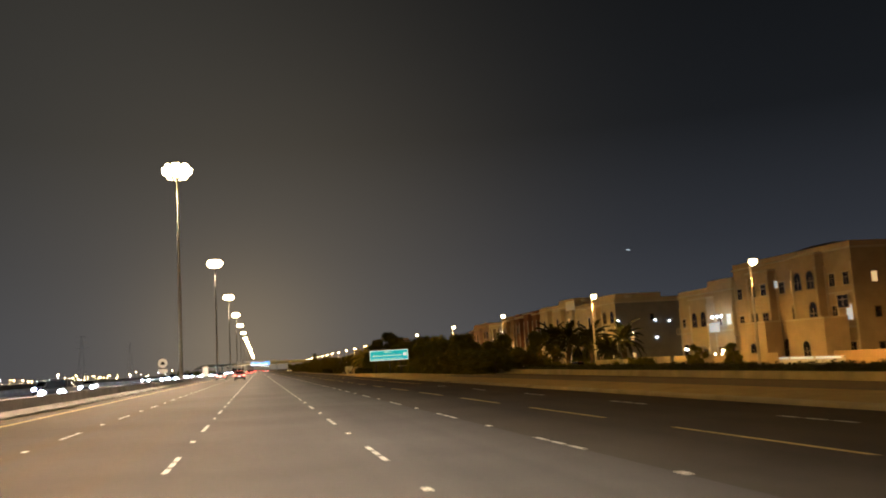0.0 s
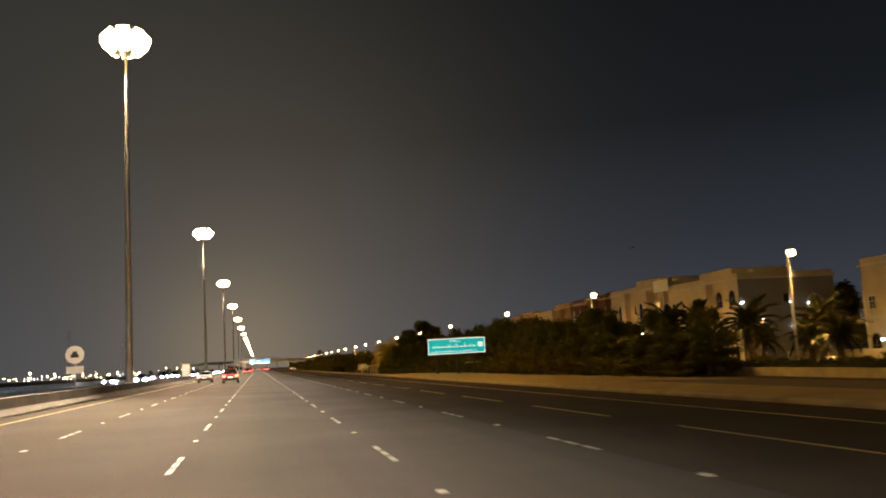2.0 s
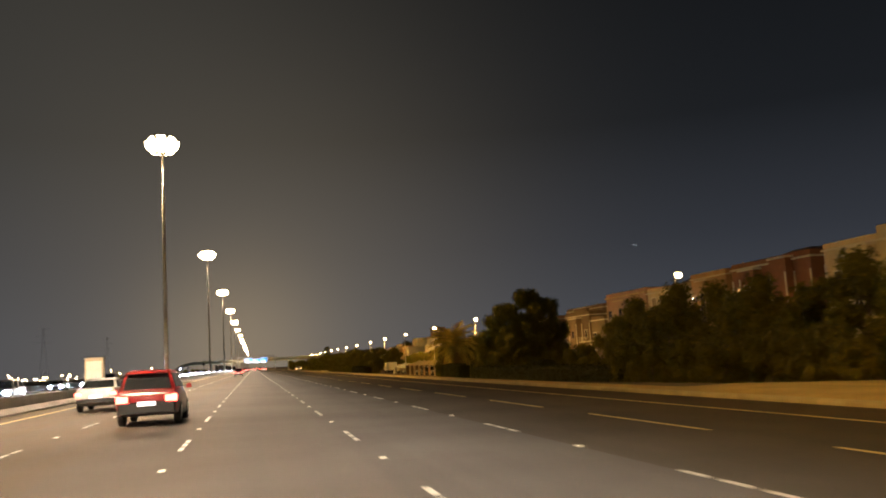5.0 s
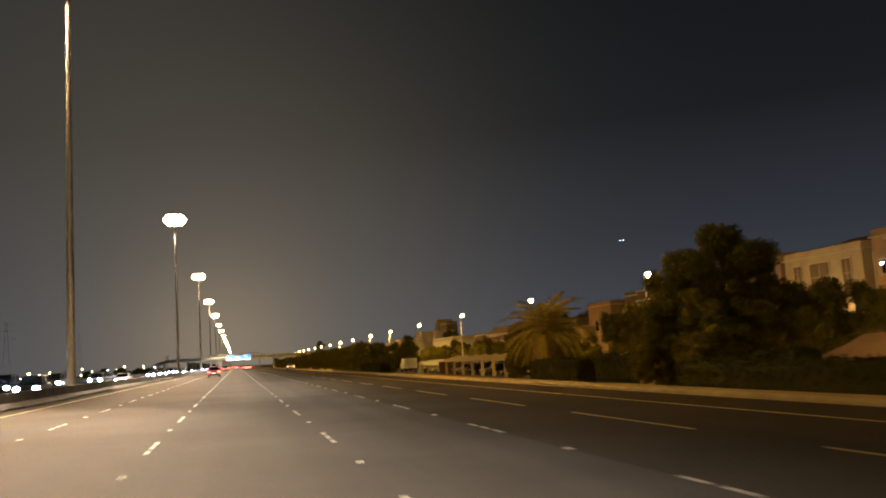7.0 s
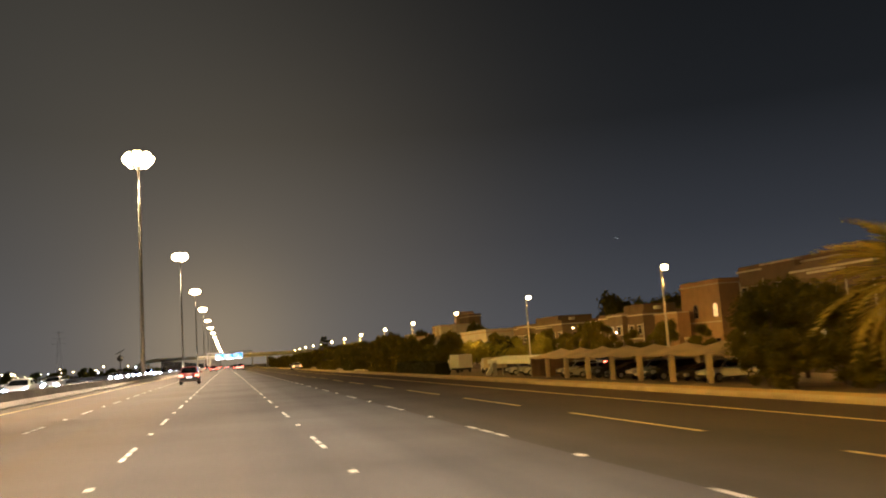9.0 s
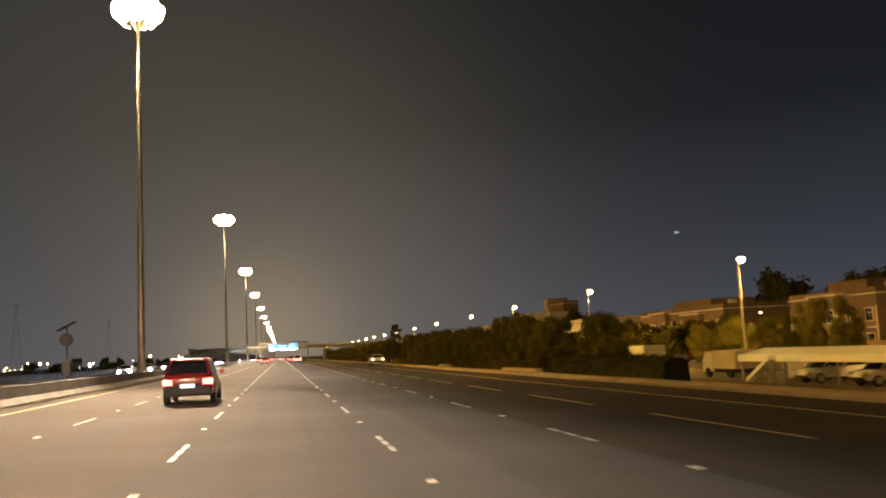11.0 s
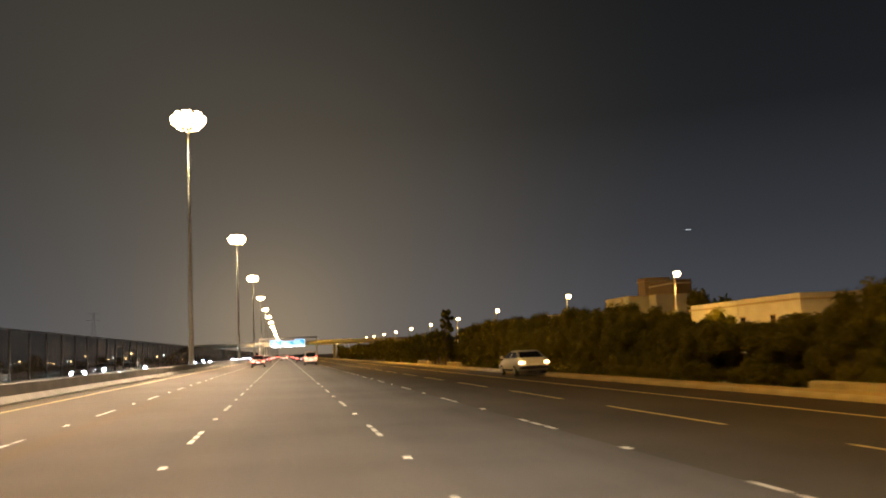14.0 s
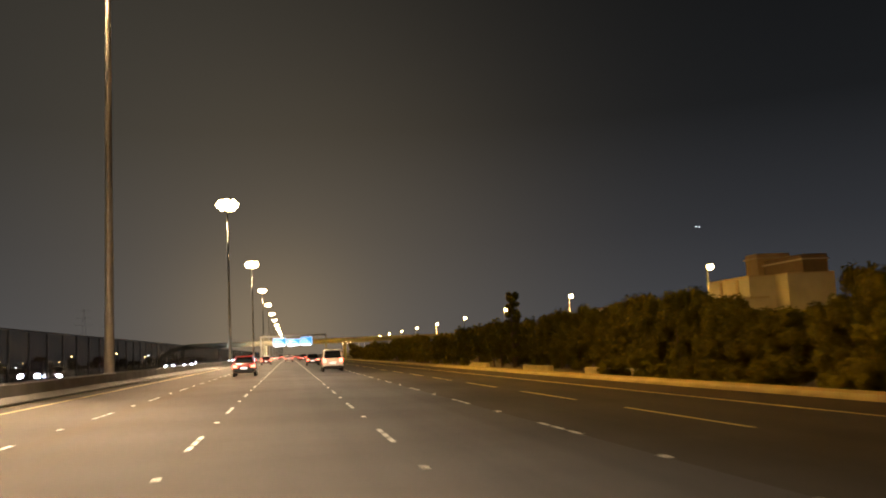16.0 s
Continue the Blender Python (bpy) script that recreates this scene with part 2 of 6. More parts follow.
PAINTS = {"red": paint("car_paint_red", (0.17, 0.007, 0.009)), "white": paint("car_paint_white", (0.72, 0.72, 0.70)), "black": paint("car_paint_black", (0.012, 0.012, 0.014)),
          "silver": paint("car_paint_silver", (0.40, 0.40, 0.41)), "beige": paint("car_paint_beige", (0.46, 0.40, 0.30))}
LEAF_DARK = leaf_material("leaf_dark", (0.080, 0.082, 0.008), (0.145, 0.132, 0.014))
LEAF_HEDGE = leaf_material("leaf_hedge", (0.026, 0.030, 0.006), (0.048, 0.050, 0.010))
# near-black fronds: dim light on the small palms put into the colour
PALM_DIM = leaf_material("palm_leaf_young", (0.028, 0.031, 0.008), (0.052, 0.051, 0.015))
# pale leaves: street-lamp light put into the colour of these trees
LEAF_LAMPLIT = leaf_material("leaf_light", (0.16, 0.165, 0.02), (0.34, 0.31, 0.05))
# pale fronds: lamp light on the big palm put into the colour
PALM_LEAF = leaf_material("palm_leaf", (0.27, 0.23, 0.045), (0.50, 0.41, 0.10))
PALM_DRY = leaf_material("palm_leaf_dry", (0.20, 0.135, 0.045), (0.36, 0.25, 0.09))
BARK = material("bark", (0.11, 0.08, 0.05), 0.9, 0, 0.35, 3, 20, 0.6)
WALLS = [material("wall_beige", (0.50, 0.39, 0.25), 0.9, 0, 0.14, 0.5, 8, 0.15), material("wall_cream", (0.60, 0.52, 0.38), 0.9, 0, 0.12, 0.5, 8, 0.15),
         material("wall_white", (0.66, 0.63, 0.56), 0.9, 0, 0.10, 0.5, 8, 0.15), material("wall_ochre", (0.42, 0.28, 0.15), 0.9, 0, 0.16, 0.5, 8, 0.15),
         material("wall_redbrown", (0.26, 0.13, 0.08), 0.9, 0, 0.16, 0.5, 8, 0.15), material("wall_pink", (0.42, 0.29, 0.24), 0.9, 0, 0.14, 0.5, 8, 0.15),
         # wall_brown: dim light on some houses put into a darker wall colour
         material("wall_grey", (0.27, 0.27, 0.28), 0.9, 0, 0.12, 0.5, 8, 0.15), material("wall_brown", (0.22, 0.165, 0.11), 0.9, 0, 0.15, 0.5, 8, 0.15)]
ROOF_DARK = material("roof_tile_dark", (0.10, 0.055, 0.035), 0.8, 0, 0.3, 1, 12, 0.3)
WINDOW_DARK = material("window_glass", (0.02, 0.022, 0.025), 0.08, 0, 0.1, 2, 20, 0, None, 0.7)
WINDOW_WARM = glow("window_lit_warm", (1.0, 0.66, 0.30), 0.7)
WINDOW_COOL = glow("window_lit_cool", (0.62, 0.80, 1.0), 0.5)
BULB_WARM = glow("wall_bulb_warm", (1.0, 0.80, 0.50), 25)
BULB_COOL = glow("wall_bulb_cool", (0.75, 0.88, 1.0), 25)
FRAME = material("window_frame", (0.30, 0.24, 0.17), 0.6, 0, 0.1, 2, 30, 0.05)
CANVAS = material("shade_canvas", (0.62, 0.50, 0.33), 0.8, 0, 0.15, 0.8, 20, 0.2)
CANVAS_TENT = material("tent_canvas", (0.22, 0.15, 0.10), 0.85, 0, 0.15, 0.8, 20, 0.2)
SCREEN = mesh_screen_material("mesh_screen", (0.022, 0.019, 0.015), 0.42)
# pale tone stands in for haze over the distant pylons
PYLON = material("pale_steel", (0.62, 0.62, 0.64), 0.6, 0.1, 0.1, 2, 30, 0.0)
BRIDGE = material("bridge_concrete", (0.40, 0.36, 0.28), 0.85, 0, 0.15, 0.2, 6, 0.15)

# ---- mesh tools ----


class Geo:
    """Collects vertices and faces of one part."""

    def __init__(self):
        self.v, self.f, self.m = [], [], []

    def add(self, verts, faces, slot=0):
        n = len(self.v)
        self.v += [tuple(p) for p in verts]
        self.f += [tuple(n + i for i in q) for q in faces]
        self.m += [slot] * len(faces)
        return self

    def box(self, x0, y0, z0, x1, y1, z1, slot=0):
        v = [(x0, y0, z0), (x1, y0, z0), (x1, y1, z0), (x0, y1, z0), (x0, y0, z1), (x1, y0, z1), (x1, y1, z1), (x0, y1, z1)]
        return self.add(v, [(3, 2, 1, 0), (4, 5, 6, 7), (0, 1, 5, 4), (1, 2, 6, 5), (2, 3, 7, 6), (3, 0, 4, 7)], slot)

    def soft_box(self, x0, y0, z0, x1, y1, z1, r, slot=0):
        """A box whose upright and top edges are chamfered by r."""
        a = [(x0 + r, y0), (x1 - r, y0), (x1, y0 + r), (x1, y1 - r), (x1 - r, y1), (x0 + r, y1), (x0, y1 - r), (x0, y0 + r)]
        cx, cy = (x0 + x1) / 2, (y0 + y1) / 2
        sx, sy = 1 - 2 * r / max(x1 - x0, 1e-6), 1 - 2 * r / max(y1 - y0, 1e-6)
        top = [(cx + (x - cx) * sx, cy + (y - cy) * sy) for x, y in a]
        return self.loft([[(x, y, z0) for x, y in a], [(x, y, z1 - r) for x, y in a], [(x, y, z1) for x, y in top]], True, slot)

    def loft(self, rings, caps=True, slot=0):
        n = len(rings[0])
        v = [p for r in rings for p in r]
        f = []
        for i in range(len(rings) - 1):
            for j in range(n):
                k = (j + 1) % n
                f.append((i * n + j, i * n + k, (i + 1) * n + k, (i + 1) * n + j))
        if caps:
            f.append(tuple(reversed(range(n))))
            f.append(tuple((len(rings) - 1) * n + j for j in range(n)))
        return self.add(v, f, slot)

    def tube(self, points, radii, sides=8, slot=0):
        rings = []
        for i, p in enumerate(points):
            a, b = Vector(points[max(0, i - 1)]), Vector(points[min(len(points) - 1, i + 1)])
            d = (b - a).normalized()
            u = d.orthogonal().normalized() if abs(d.z) < 0.95 else Vector((1, 0, 0))
            u = (u - d * u.dot(d)).normalized()
            w = d.cross(u)
            rings.append([tuple(Vector(p) + (u * math.cos(t) + w * math.sin(t)) * radii[i]) for t in (2 * math.pi * k / sides for k in range(sides))])
        return self.loft(rings, True, slot)

    def extrude_y(self, profile, y0, y1, slot=0):
        return self.loft([[(x, y0, z) for x, z in profile], [(x, y1, z) for x, z in profile]], True, slot)

    def mesh(self, name, *mats, smooth=False):
        me = bpy.data.meshes.new(name)
        me.from_pydata(self.v, [], self.f)
        for m in mats:
            me.materials.append(m)
        if len(mats) > 1:
            me.polygons.foreach_set("material_index", self.m)
        if smooth:
            me.polygons.foreach_set("use_smooth", [True] * len(me.polygons))
            me.set_sharp_from_angle(angle=radians(38))
        me.update()
        return me


def thing(name, label, category, m=None, group="", kind=""):
    ob = tagged(new(name), label, category, group, kind)
    if m is not None:
        ob.matrix_basis = m
    return ob


def part(name, geo, mat, parent, label="", smooth=False, m=None):
    me = geo if isinstance(geo, bpy.types.Mesh) else geo.mesh(name, *(mat if isinstance(mat, (list, tuple)) else (mat,)), smooth=smooth)
    ob = new(name, me)
    ob.parent = parent
    if m is not None:
        ob.matrix_basis = m
    if label:
        ob["label"] = label
    return ob


def structure(name, geo, mat, label, category, kind="structure"):
    ob = new(name, geo.mesh(name, *(mat if isinstance(mat, (list, tuple)) else (mat,))))
    return tagged(ob, label, category, "", kind)


FALL = 0.015


def road_z(x):
    return -FALL * x


# ---- ground, roads, barrier ----
KERB_X = 14.3
LEFT_SIDE = [(-3500, -0.6), (-60, -0.6), (-36, -0.35), (KERB_X + 0.1, -0.45), (KERB_X + 0.5, -0.16)]
PROFILE_NEAR = LEFT_SIDE + [(16.2, -0.10), (18.5, -0.12), (22, -0.28), (26, -0.46), (31, -0.62), (36, -2.0), (60, -2.0), (3500, -2.0)]
PROFILE_FAR = LEFT_SIDE + [(15.65, -0.10), (16.6, -0.32), (20, -1.15), (25, -1.60), (30, -1.80), (36, -2.0), (60, -2.0), (3500, -2.0)]


def ground_z(x, y=0.0):
    """Height of the ground: a wide verge at first, from y 160 to 190 turning into a bank that falls away from the kerb."""
    zs = []
    for prof in (PROFILE_NEAR, PROFILE_FAR):
        for (p, zp), (q, zq) in zip(prof, prof[1:]):
            if p <= x <= q:
                zs.append(zp + (zq - zp) * (x - p) / (q - p))
                break
    k = min(1.0, max(0.0, (y - 160) / 30))
    return zs[0] * (1 - k) + zs[1] * k


g = Geo()
YS = [-600, 10, 94, 160, 190, 1500, 4800]
for ya, yb in zip(YS, YS[1:]):
    pa, pb = (PROFILE_FAR if ya >= 190 else PROFILE_NEAR), (PROFILE_FAR if yb >= 190 else PROFILE_NEAR)
    for k in range(len(pa) - 1):
        xm = (pa[k][0] + pa[k + 1][0]) / 2
        slot = 2
        if KERB_X < xm < 60:
            slot = 0 if (k <= 7 if ya < 160 else k <= 4) else 1
            if yb <= 94 and k in (6, 7):
                slot = 2
        g.add([(pa[k][0], ya, pa[k][1]), (pa[k + 1][0], ya, pa[k + 1][1]), (pb[k + 1][0], yb, pb[k + 1][1]), (pb[k][0], yb, pb[k][1])], [(0, 1, 2, 3)], slot)
structure("ground", g, (SAND, EARTH, DESERT), "flat sandy ground with planted earth beside the road", "ground")

g = Geo()
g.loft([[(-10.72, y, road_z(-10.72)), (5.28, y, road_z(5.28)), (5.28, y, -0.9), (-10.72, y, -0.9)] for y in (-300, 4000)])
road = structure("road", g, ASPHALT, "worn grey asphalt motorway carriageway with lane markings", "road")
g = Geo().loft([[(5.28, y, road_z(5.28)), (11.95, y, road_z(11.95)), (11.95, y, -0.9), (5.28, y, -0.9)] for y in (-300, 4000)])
structure("slow_lanes", g, ASPHALT_DIM, "asphalt of the two slow motorway lanes, darkened for their weaker light", "road")
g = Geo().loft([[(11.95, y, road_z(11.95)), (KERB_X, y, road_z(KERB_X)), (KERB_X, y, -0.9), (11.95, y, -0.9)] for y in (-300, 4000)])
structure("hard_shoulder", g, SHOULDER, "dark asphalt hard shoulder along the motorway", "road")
g = Geo().loft([[(-31.0, y, 0.16), (-12.0, y, 0.16), (-12.0, y, -0.9), (-31.0, y, -0.9)] for y in (-300, 4000)])
structure("opposite_road", g, SHOULDER, "dark asphalt carriageway for oncoming traffic", "road")
g = Geo().loft([[(46.0, y, -1.93), (55.5, y, -1.93), (55.5, y, -2.4), (46.0, y, -2.4)] for y in (-300, 2500)])
structure("service_road", g, ASPHALT_OLD, "narrow asphalt service road in front of the villas", "road")
g = Geo().extrude_y([(KERB_X - 0.02, -0.6), (KERB_X - 0.02, -0.12), (KERB_X + 0.03, -0.07), (KERB_X + 0.22, -0.06), (KERB_X + 0.24, -0.6)], -300, 1500)
structure("kerb", g, KERB, "low pale concrete kerb between asphalt and sand", "kerb")

B0, BZ = -10.70, road_z(-10.7)
side = [(B0, -0.4), (B0, BZ + 0.09), (B0 - 0.30, BZ + 0.34), (B0 - 0.345, 0.97), (B0 - 0.38, 1.0)]
profile = side + [(2 * -11.35 - x, z) for x, z in reversed(side)]
g = Geo().extrude_y(profile, -200, 2500)
structure("median_barrier", g, CONCRETE, "long concrete safety barrier on the motorway median", "barrier")
g = Geo().extrude_y([(-31.0, -0.4), (-31.0, 0.5), (-31.2, 1.0), (-31.5, 1.0), (-31.6, -0.4)], -200, 2500)
structure("outer_barrier", g, CONCRETE, "concrete barrier along the far side of the oncoming lanes", "barrier")

# lane lines: x, place of the first mark
LINE_A, LINE_B, LINE_C, LINE_D, LINE_E, LINE_F, LINE_Y = -5.53, -1.825, 1.825, 5.28, 8.50, 11.82, -9.38
PITCH = 10.145
g = Geo()
for k in range(3):
    g.box(-0.05, -1.4 + 1.0 * k, 0.0, 0.05, -1.4 + 1.0 * k + 0.70, 0.006)
DASH = g.mesh("lane_dash", WHITE_LINE)
LONG_DASH = Geo().box(-0.05, -3.15, 0.0, 0.05, 3.15, 0.006).mesh("long_lane_dash", YELLOW_LINE)
STUD_MESH = Geo().loft([[(-0.065, -0.085, 0), (0.065, -0.085, 0), (0.065, 0.085, 0), (-0.065, 0.085, 0)], [(-0.05, -0.05, 0.022), (0.05, -0.05, 0.022), (0.05, 0.05, 0.022), (-0.05, 0.05, 0.022)]]).mesh("road_stud", STUD)
far = Geo()
far_yellow = Geo()
for x, y0 in ((LINE_A, 21.75), (LINE_B, 21.73), (LINE_C, 21.45), (LINE_D, 21.15)):
    z = road_z(x) + 0.004
    for k in range(-3, 120):
        y = y0 + PITCH * k
        if y < 520:
            part("road_stud", STUD_MESH, None, road, m=pose(x, y, z))
            part("lane_dash", DASH, None, road, m=pose(x, y + PITCH / 2, z))
        else:
            far.box(x - 0.08, y - 0.2, z, x + 0.08, y + 0.2, z + 0.02)
            far.box(x - 0.08, y + PITCH / 2 - 1.45, z, x + 0.08, y + PITCH / 2 + 1.45, z + 0.006)
for k in range(-2, 120):
    y = 14.5 + 10.215 * k
    z = road_z(LINE_E) + 0.004
    if y < 520:
        part("long_lane_dash", LONG_DASH, None, road, m=pose(LINE_E, y, z))
    else:
        far_yellow.box(LINE_E - 0.085, y - 3.15, z, LINE_E + 0.085, y + 3.15, z + 0.006)
for k in range(-2, 5):
    y = 17.5 + PITCH * k
    part("lane_dash", DASH, None, road, m=pose(LINE_F, y, road_z(LINE_F) + 0.004))
tagged(part("far_lane_marks", far, WHITE_LINE, road), kind="stuff")
tagged(part("far_yellow_marks", far_yellow, YELLOW_LINE, road), kind="stuff")
g = Geo().box(LINE_Y - 0.08, -200, road_z(LINE_Y) + 0.004, LINE_Y + 0.08, 2500, road_z(LINE_Y) + 0.010)
part("edge_line", g, YELLOW_LINE, road, "solid yellow edge line")
g = Geo().box(-10.69, -200, road_z(-10.69) + 0.004, -10.22, 2500, road_z(-10.69) + 0.009)
part("gutter", g, SHOULDER, road, "dark gutter strip beside the barrier")
g = Geo().box(LINE_F - 0.055, 66, road_z(LINE_F) + 0.004, LINE_F + 0.055, 2500, road_z(LINE_F) + 0.010)
part("edge_line", g, YELLOW_LINE, road, "solid yellow edge line")

# ---- lamps ----
mast = thing("high_mast_lamp", "tall steel mast with rings of warm floodlights", "street lamp", pose(MAST_X, MAST_Y[0], 1.0), "masts on the median")
part("base_plate", Geo().soft_box(-0.33, -0.4, -0.02, 0.33, 0.4, 0.08, 0.03), STEEL, mast)
part("pole", Geo().tube([(0, 0, 0), (0, 0, 10), (0, 0, 20), (0, 0, MAST_TOP - 2.0)], [0.30, 0.25, 0.19, 0.13], 14), MAST_STEEL, mast, smooth=True)
# three tiers and large lenses fill out the glare round the mast head
TIERS = ((1.15, 0.58), (1.65, 0.02), (1.05, -0.55))
for rad, dz in TIERS:
    g = Geo()
    for k in range(16):
        a, b = 2 * math.pi * k / 16, 2 * math.pi * (k + 1) / 16
        g.tube([(rad * math.cos(a), rad * math.sin(a), MAST_TOP - 1 + dz), (rad * math.cos(b), rad * math.sin(b), MAST_TOP - 1 + dz)], [0.07, 0.07], 6)
    for k in range(4):
        a = math.pi / 2 * k
        g.tube([(0, 0, MAST_TOP - 1 + dz), (rad * math.cos(a), rad * math.sin(a), MAST_TOP - 1 + dz)], [0.06, 0.06], 6)
    part("carrier_ring", g, STEEL, mast)
part("head_cap", Geo().tube([(0, 0, MAST_TOP - 2.6), (0, 0, MAST_TOP - 0.6), (0, 0, MAST_TOP + 0.1)], [0.16, 0.22, 0.1], 12), STEEL, mast)
HOUSING = Geo().loft([[(-0.40, -0.10, -0.45), (0.40, -0.10, -0.45), (0.40, 0.14, -0.5), (-0.40, 0.14, -0.5)], [(-0.40, -0.22, 0.5), (0.40, -0.22, 0.5), (0.44, 0.30, 0.52), (-0.44, 0.30, 0.52)]]).mesh("floodlight", STEEL)
FLOOD_LENS = Geo().loft([[(-0.40, 0.0, -0.5), (0.40, 0.0, -0.5), (0.40, 0.26, -0.46), (-0.40, 0.26, -0.46)], [(-0.52, 0.145, -0.1), (0.52, 0.145, -0.1), (0.52, 0.40, -0.1), (-0.52, 0.40, -0.1)], [(-0.50, 0.305, 0.42), (0.50, 0.305, 0.42), (0.52, 0.46, 0.38), (-0.52, 0.46, 0.38)]]).mesh("lens", LENS_MAST)
for rad, dz in TIERS:
    n = 10 if rad > 1.5 else 6
    for k in range(n):
        a = 2 * math.pi * (k + 0.5) / n
        fl = part("floodlight", HOUSING, None, mast, m=pose(rad * math.cos(a), rad * math.sin(a), MAST_TOP - 1 + dz, 0, 0, math.degrees(a) - 90))
        part("lens", FLOOD_LENS, None, fl, "glowing warm lens")
for y in MAST_Y[1:8]:
    copy_thing(mast, pose(MAST_X, y, 1.0))
far_mast = thing("high_mast_lamp", "distant tall steel mast with a glowing floodlight crown", "street lamp", pose(MAST_X, MAST_Y[8], 1.0), "masts on the median")
part("pole", Geo().tube([(0, 0, 0), (0, 0, 10), (0, 0, 20), (0, 0, MAST_TOP - 1.6)], [0.30, 0.25, 0.19, 0.13], 10), MAST_STEEL, far_mast, smooth=True)
crown = part("head_ring", Geo().tube([(0, 0, MAST_TOP - 0.4), (0, 0, MAST_TOP - 0.2)], [1.3, 1.1], 12), STEEL, far_mast)
part("lens", Geo().loft([[(q * math.cos(2 * math.pi * k / 14), q * math.sin(2 * math.pi * k / 14), z) for k in range(14)] for q, z in ((0.7, MAST_TOP - 2.0), (1.6, MAST_TOP - 1.5), (2.0, MAST_TOP - 1.0), (1.4, MAST_TOP - 0.42))]), LENS_MAST, crown, "glowing warm lens")
for y in MAST_Y[9:]:
    copy_thing(far_mast, pose(MAST_X, y, 1.0))

lamp = thing("street_lamp", "slender street lamp with one warm glowing head beside the service road", "street lamp", pose(LAMP_X, LAMP_Y[0], -2), "lamps of the service road")
part("base_plate", Geo().soft_box(-0.2, -0.2, 0, 0.2, 0.2, 0.25, 0.03), STEEL, lamp)
part("pole", Geo().tube([(0, 0, 0.2), (0, 0, 6), (0, 0, LAMP_Z + 1.85)], [0.16, 0.13, 0.10], 10), LAMP_POST, lamp, smooth=True)
part("arm", Geo().tube([(0, 0, LAMP_Z + 1.75), (0.12, 0, LAMP_Z + 2.02), (0.3, 0, LAMP_Z + 2.14)], [0.06, 0.055, 0.05], 8), STEEL, lamp)


def oval(cx, rx, ry, z):
    return [(cx + rx * math.cos(2 * math.pi * q / 14), ry * math.sin(2 * math.pi * q / 14), z) for q in range(14)]


lamp_head = part("lamp_head", Geo().loft([oval(0.42, 0.46, 0.40, LAMP_Z + 2.10), oval(0.42, 0.44, 0.38, LAMP_Z + 2.16), oval(0.40, 0.25, 0.2, LAMP_Z + 2.26)]), STEEL, lamp, smooth=True)
# lens enlarged to take in the glare round the lamp
part("lens", Geo().loft([oval(0.42, 0.14, 0.13, LAMP_Z + 1.48), oval(0.42, 0.33, 0.31, LAMP_Z + 1.58), oval(0.42, 0.43, 0.40, LAMP_Z + 1.78), oval(0.42, 0.42, 0.39, LAMP_Z + 1.98), oval(0.42, 0.30, 0.28, LAMP_Z + 2.095)]), LENS_LAMP, lamp_head, "glowing warm lens", smooth=True)
for y in LAMP_Y[1:]:
    copy_thing(lamp, pose(LAMP_X, y, -2))
rng = random.Random(5)
for k in range(20):
    copy_thing(lamp, pose(-75 - 300 * rng.random(), 150 + 1000 * rng.random(), -4.5 - 4 * rng.random(), 0, 0, 180))["group"] = "far lamps beyond the oncoming lanes"

far_light = thing("far_lamp", "small distant lamp post with a warm glowing head", "street lamp", pose(-90, 260, -0.6), "far lamps beyond the oncoming lanes")
part("post", Geo().tube([(0, 0, 0), (0, 0, 5.0)], [0.09, 0.06], 6), STEEL, far_light)
part("lens", Geo().loft([[(q * math.cos(2 * math.pi * k / 8), q * math.sin(2 * math.pi * k / 8), z) for k in range(8)] for q, z in ((0.15, 5.0), (0.30, 5.1), (0.30, 5.35), (0.15, 5.45))]), LENS_LAMP, far_light, "glowing warm lens")
cool_light = thing("far_lamp", "small distant lamp post with a cold white head", "street lamp", pose(-95, 300, -0.6), "far lamps beyond the oncoming lanes")
part("post", Geo().tube([(0, 0, 0), (0, 0, 5.0)], [0.09, 0.06], 6), STEEL, cool_light)
part("lens", Geo().loft([[(q * math.cos(2 * math.pi * k / 8), q * math.sin(2 * math.pi * k / 8), z) for k in range(8)] for q, z in ((0.15, 5.0), (0.28, 5.1), (0.28, 5.35), (0.15, 5.45))]), BULB_COOL, cool_light, "glowing cold white lens")
for k in range(24):
    d = 40 + 260 * rng.random()
    copy_thing(cool_light, pose(-40 - d, 130 + 2.0 * d + 700 * rng.random(), -0.6 - 3.6 * rng.random()))
for k in range(48):
    d = 60 + 300 * rng.random()
    copy_thing(far_light, pose(-40 - d, 130 + 2.0 * d + 700 * rng.random(), -0.6 - 3.2 * rng.random()))

# lights of the town behind the mesh fence
for k in range(30):
    copy_thing(far_light if k % 4 else cool_light, pose(-45 - 150 * rng.random(), 500 + 420 * rng.random(), -0.6 - 3.0 * rng.random()))

# ---- signs ----


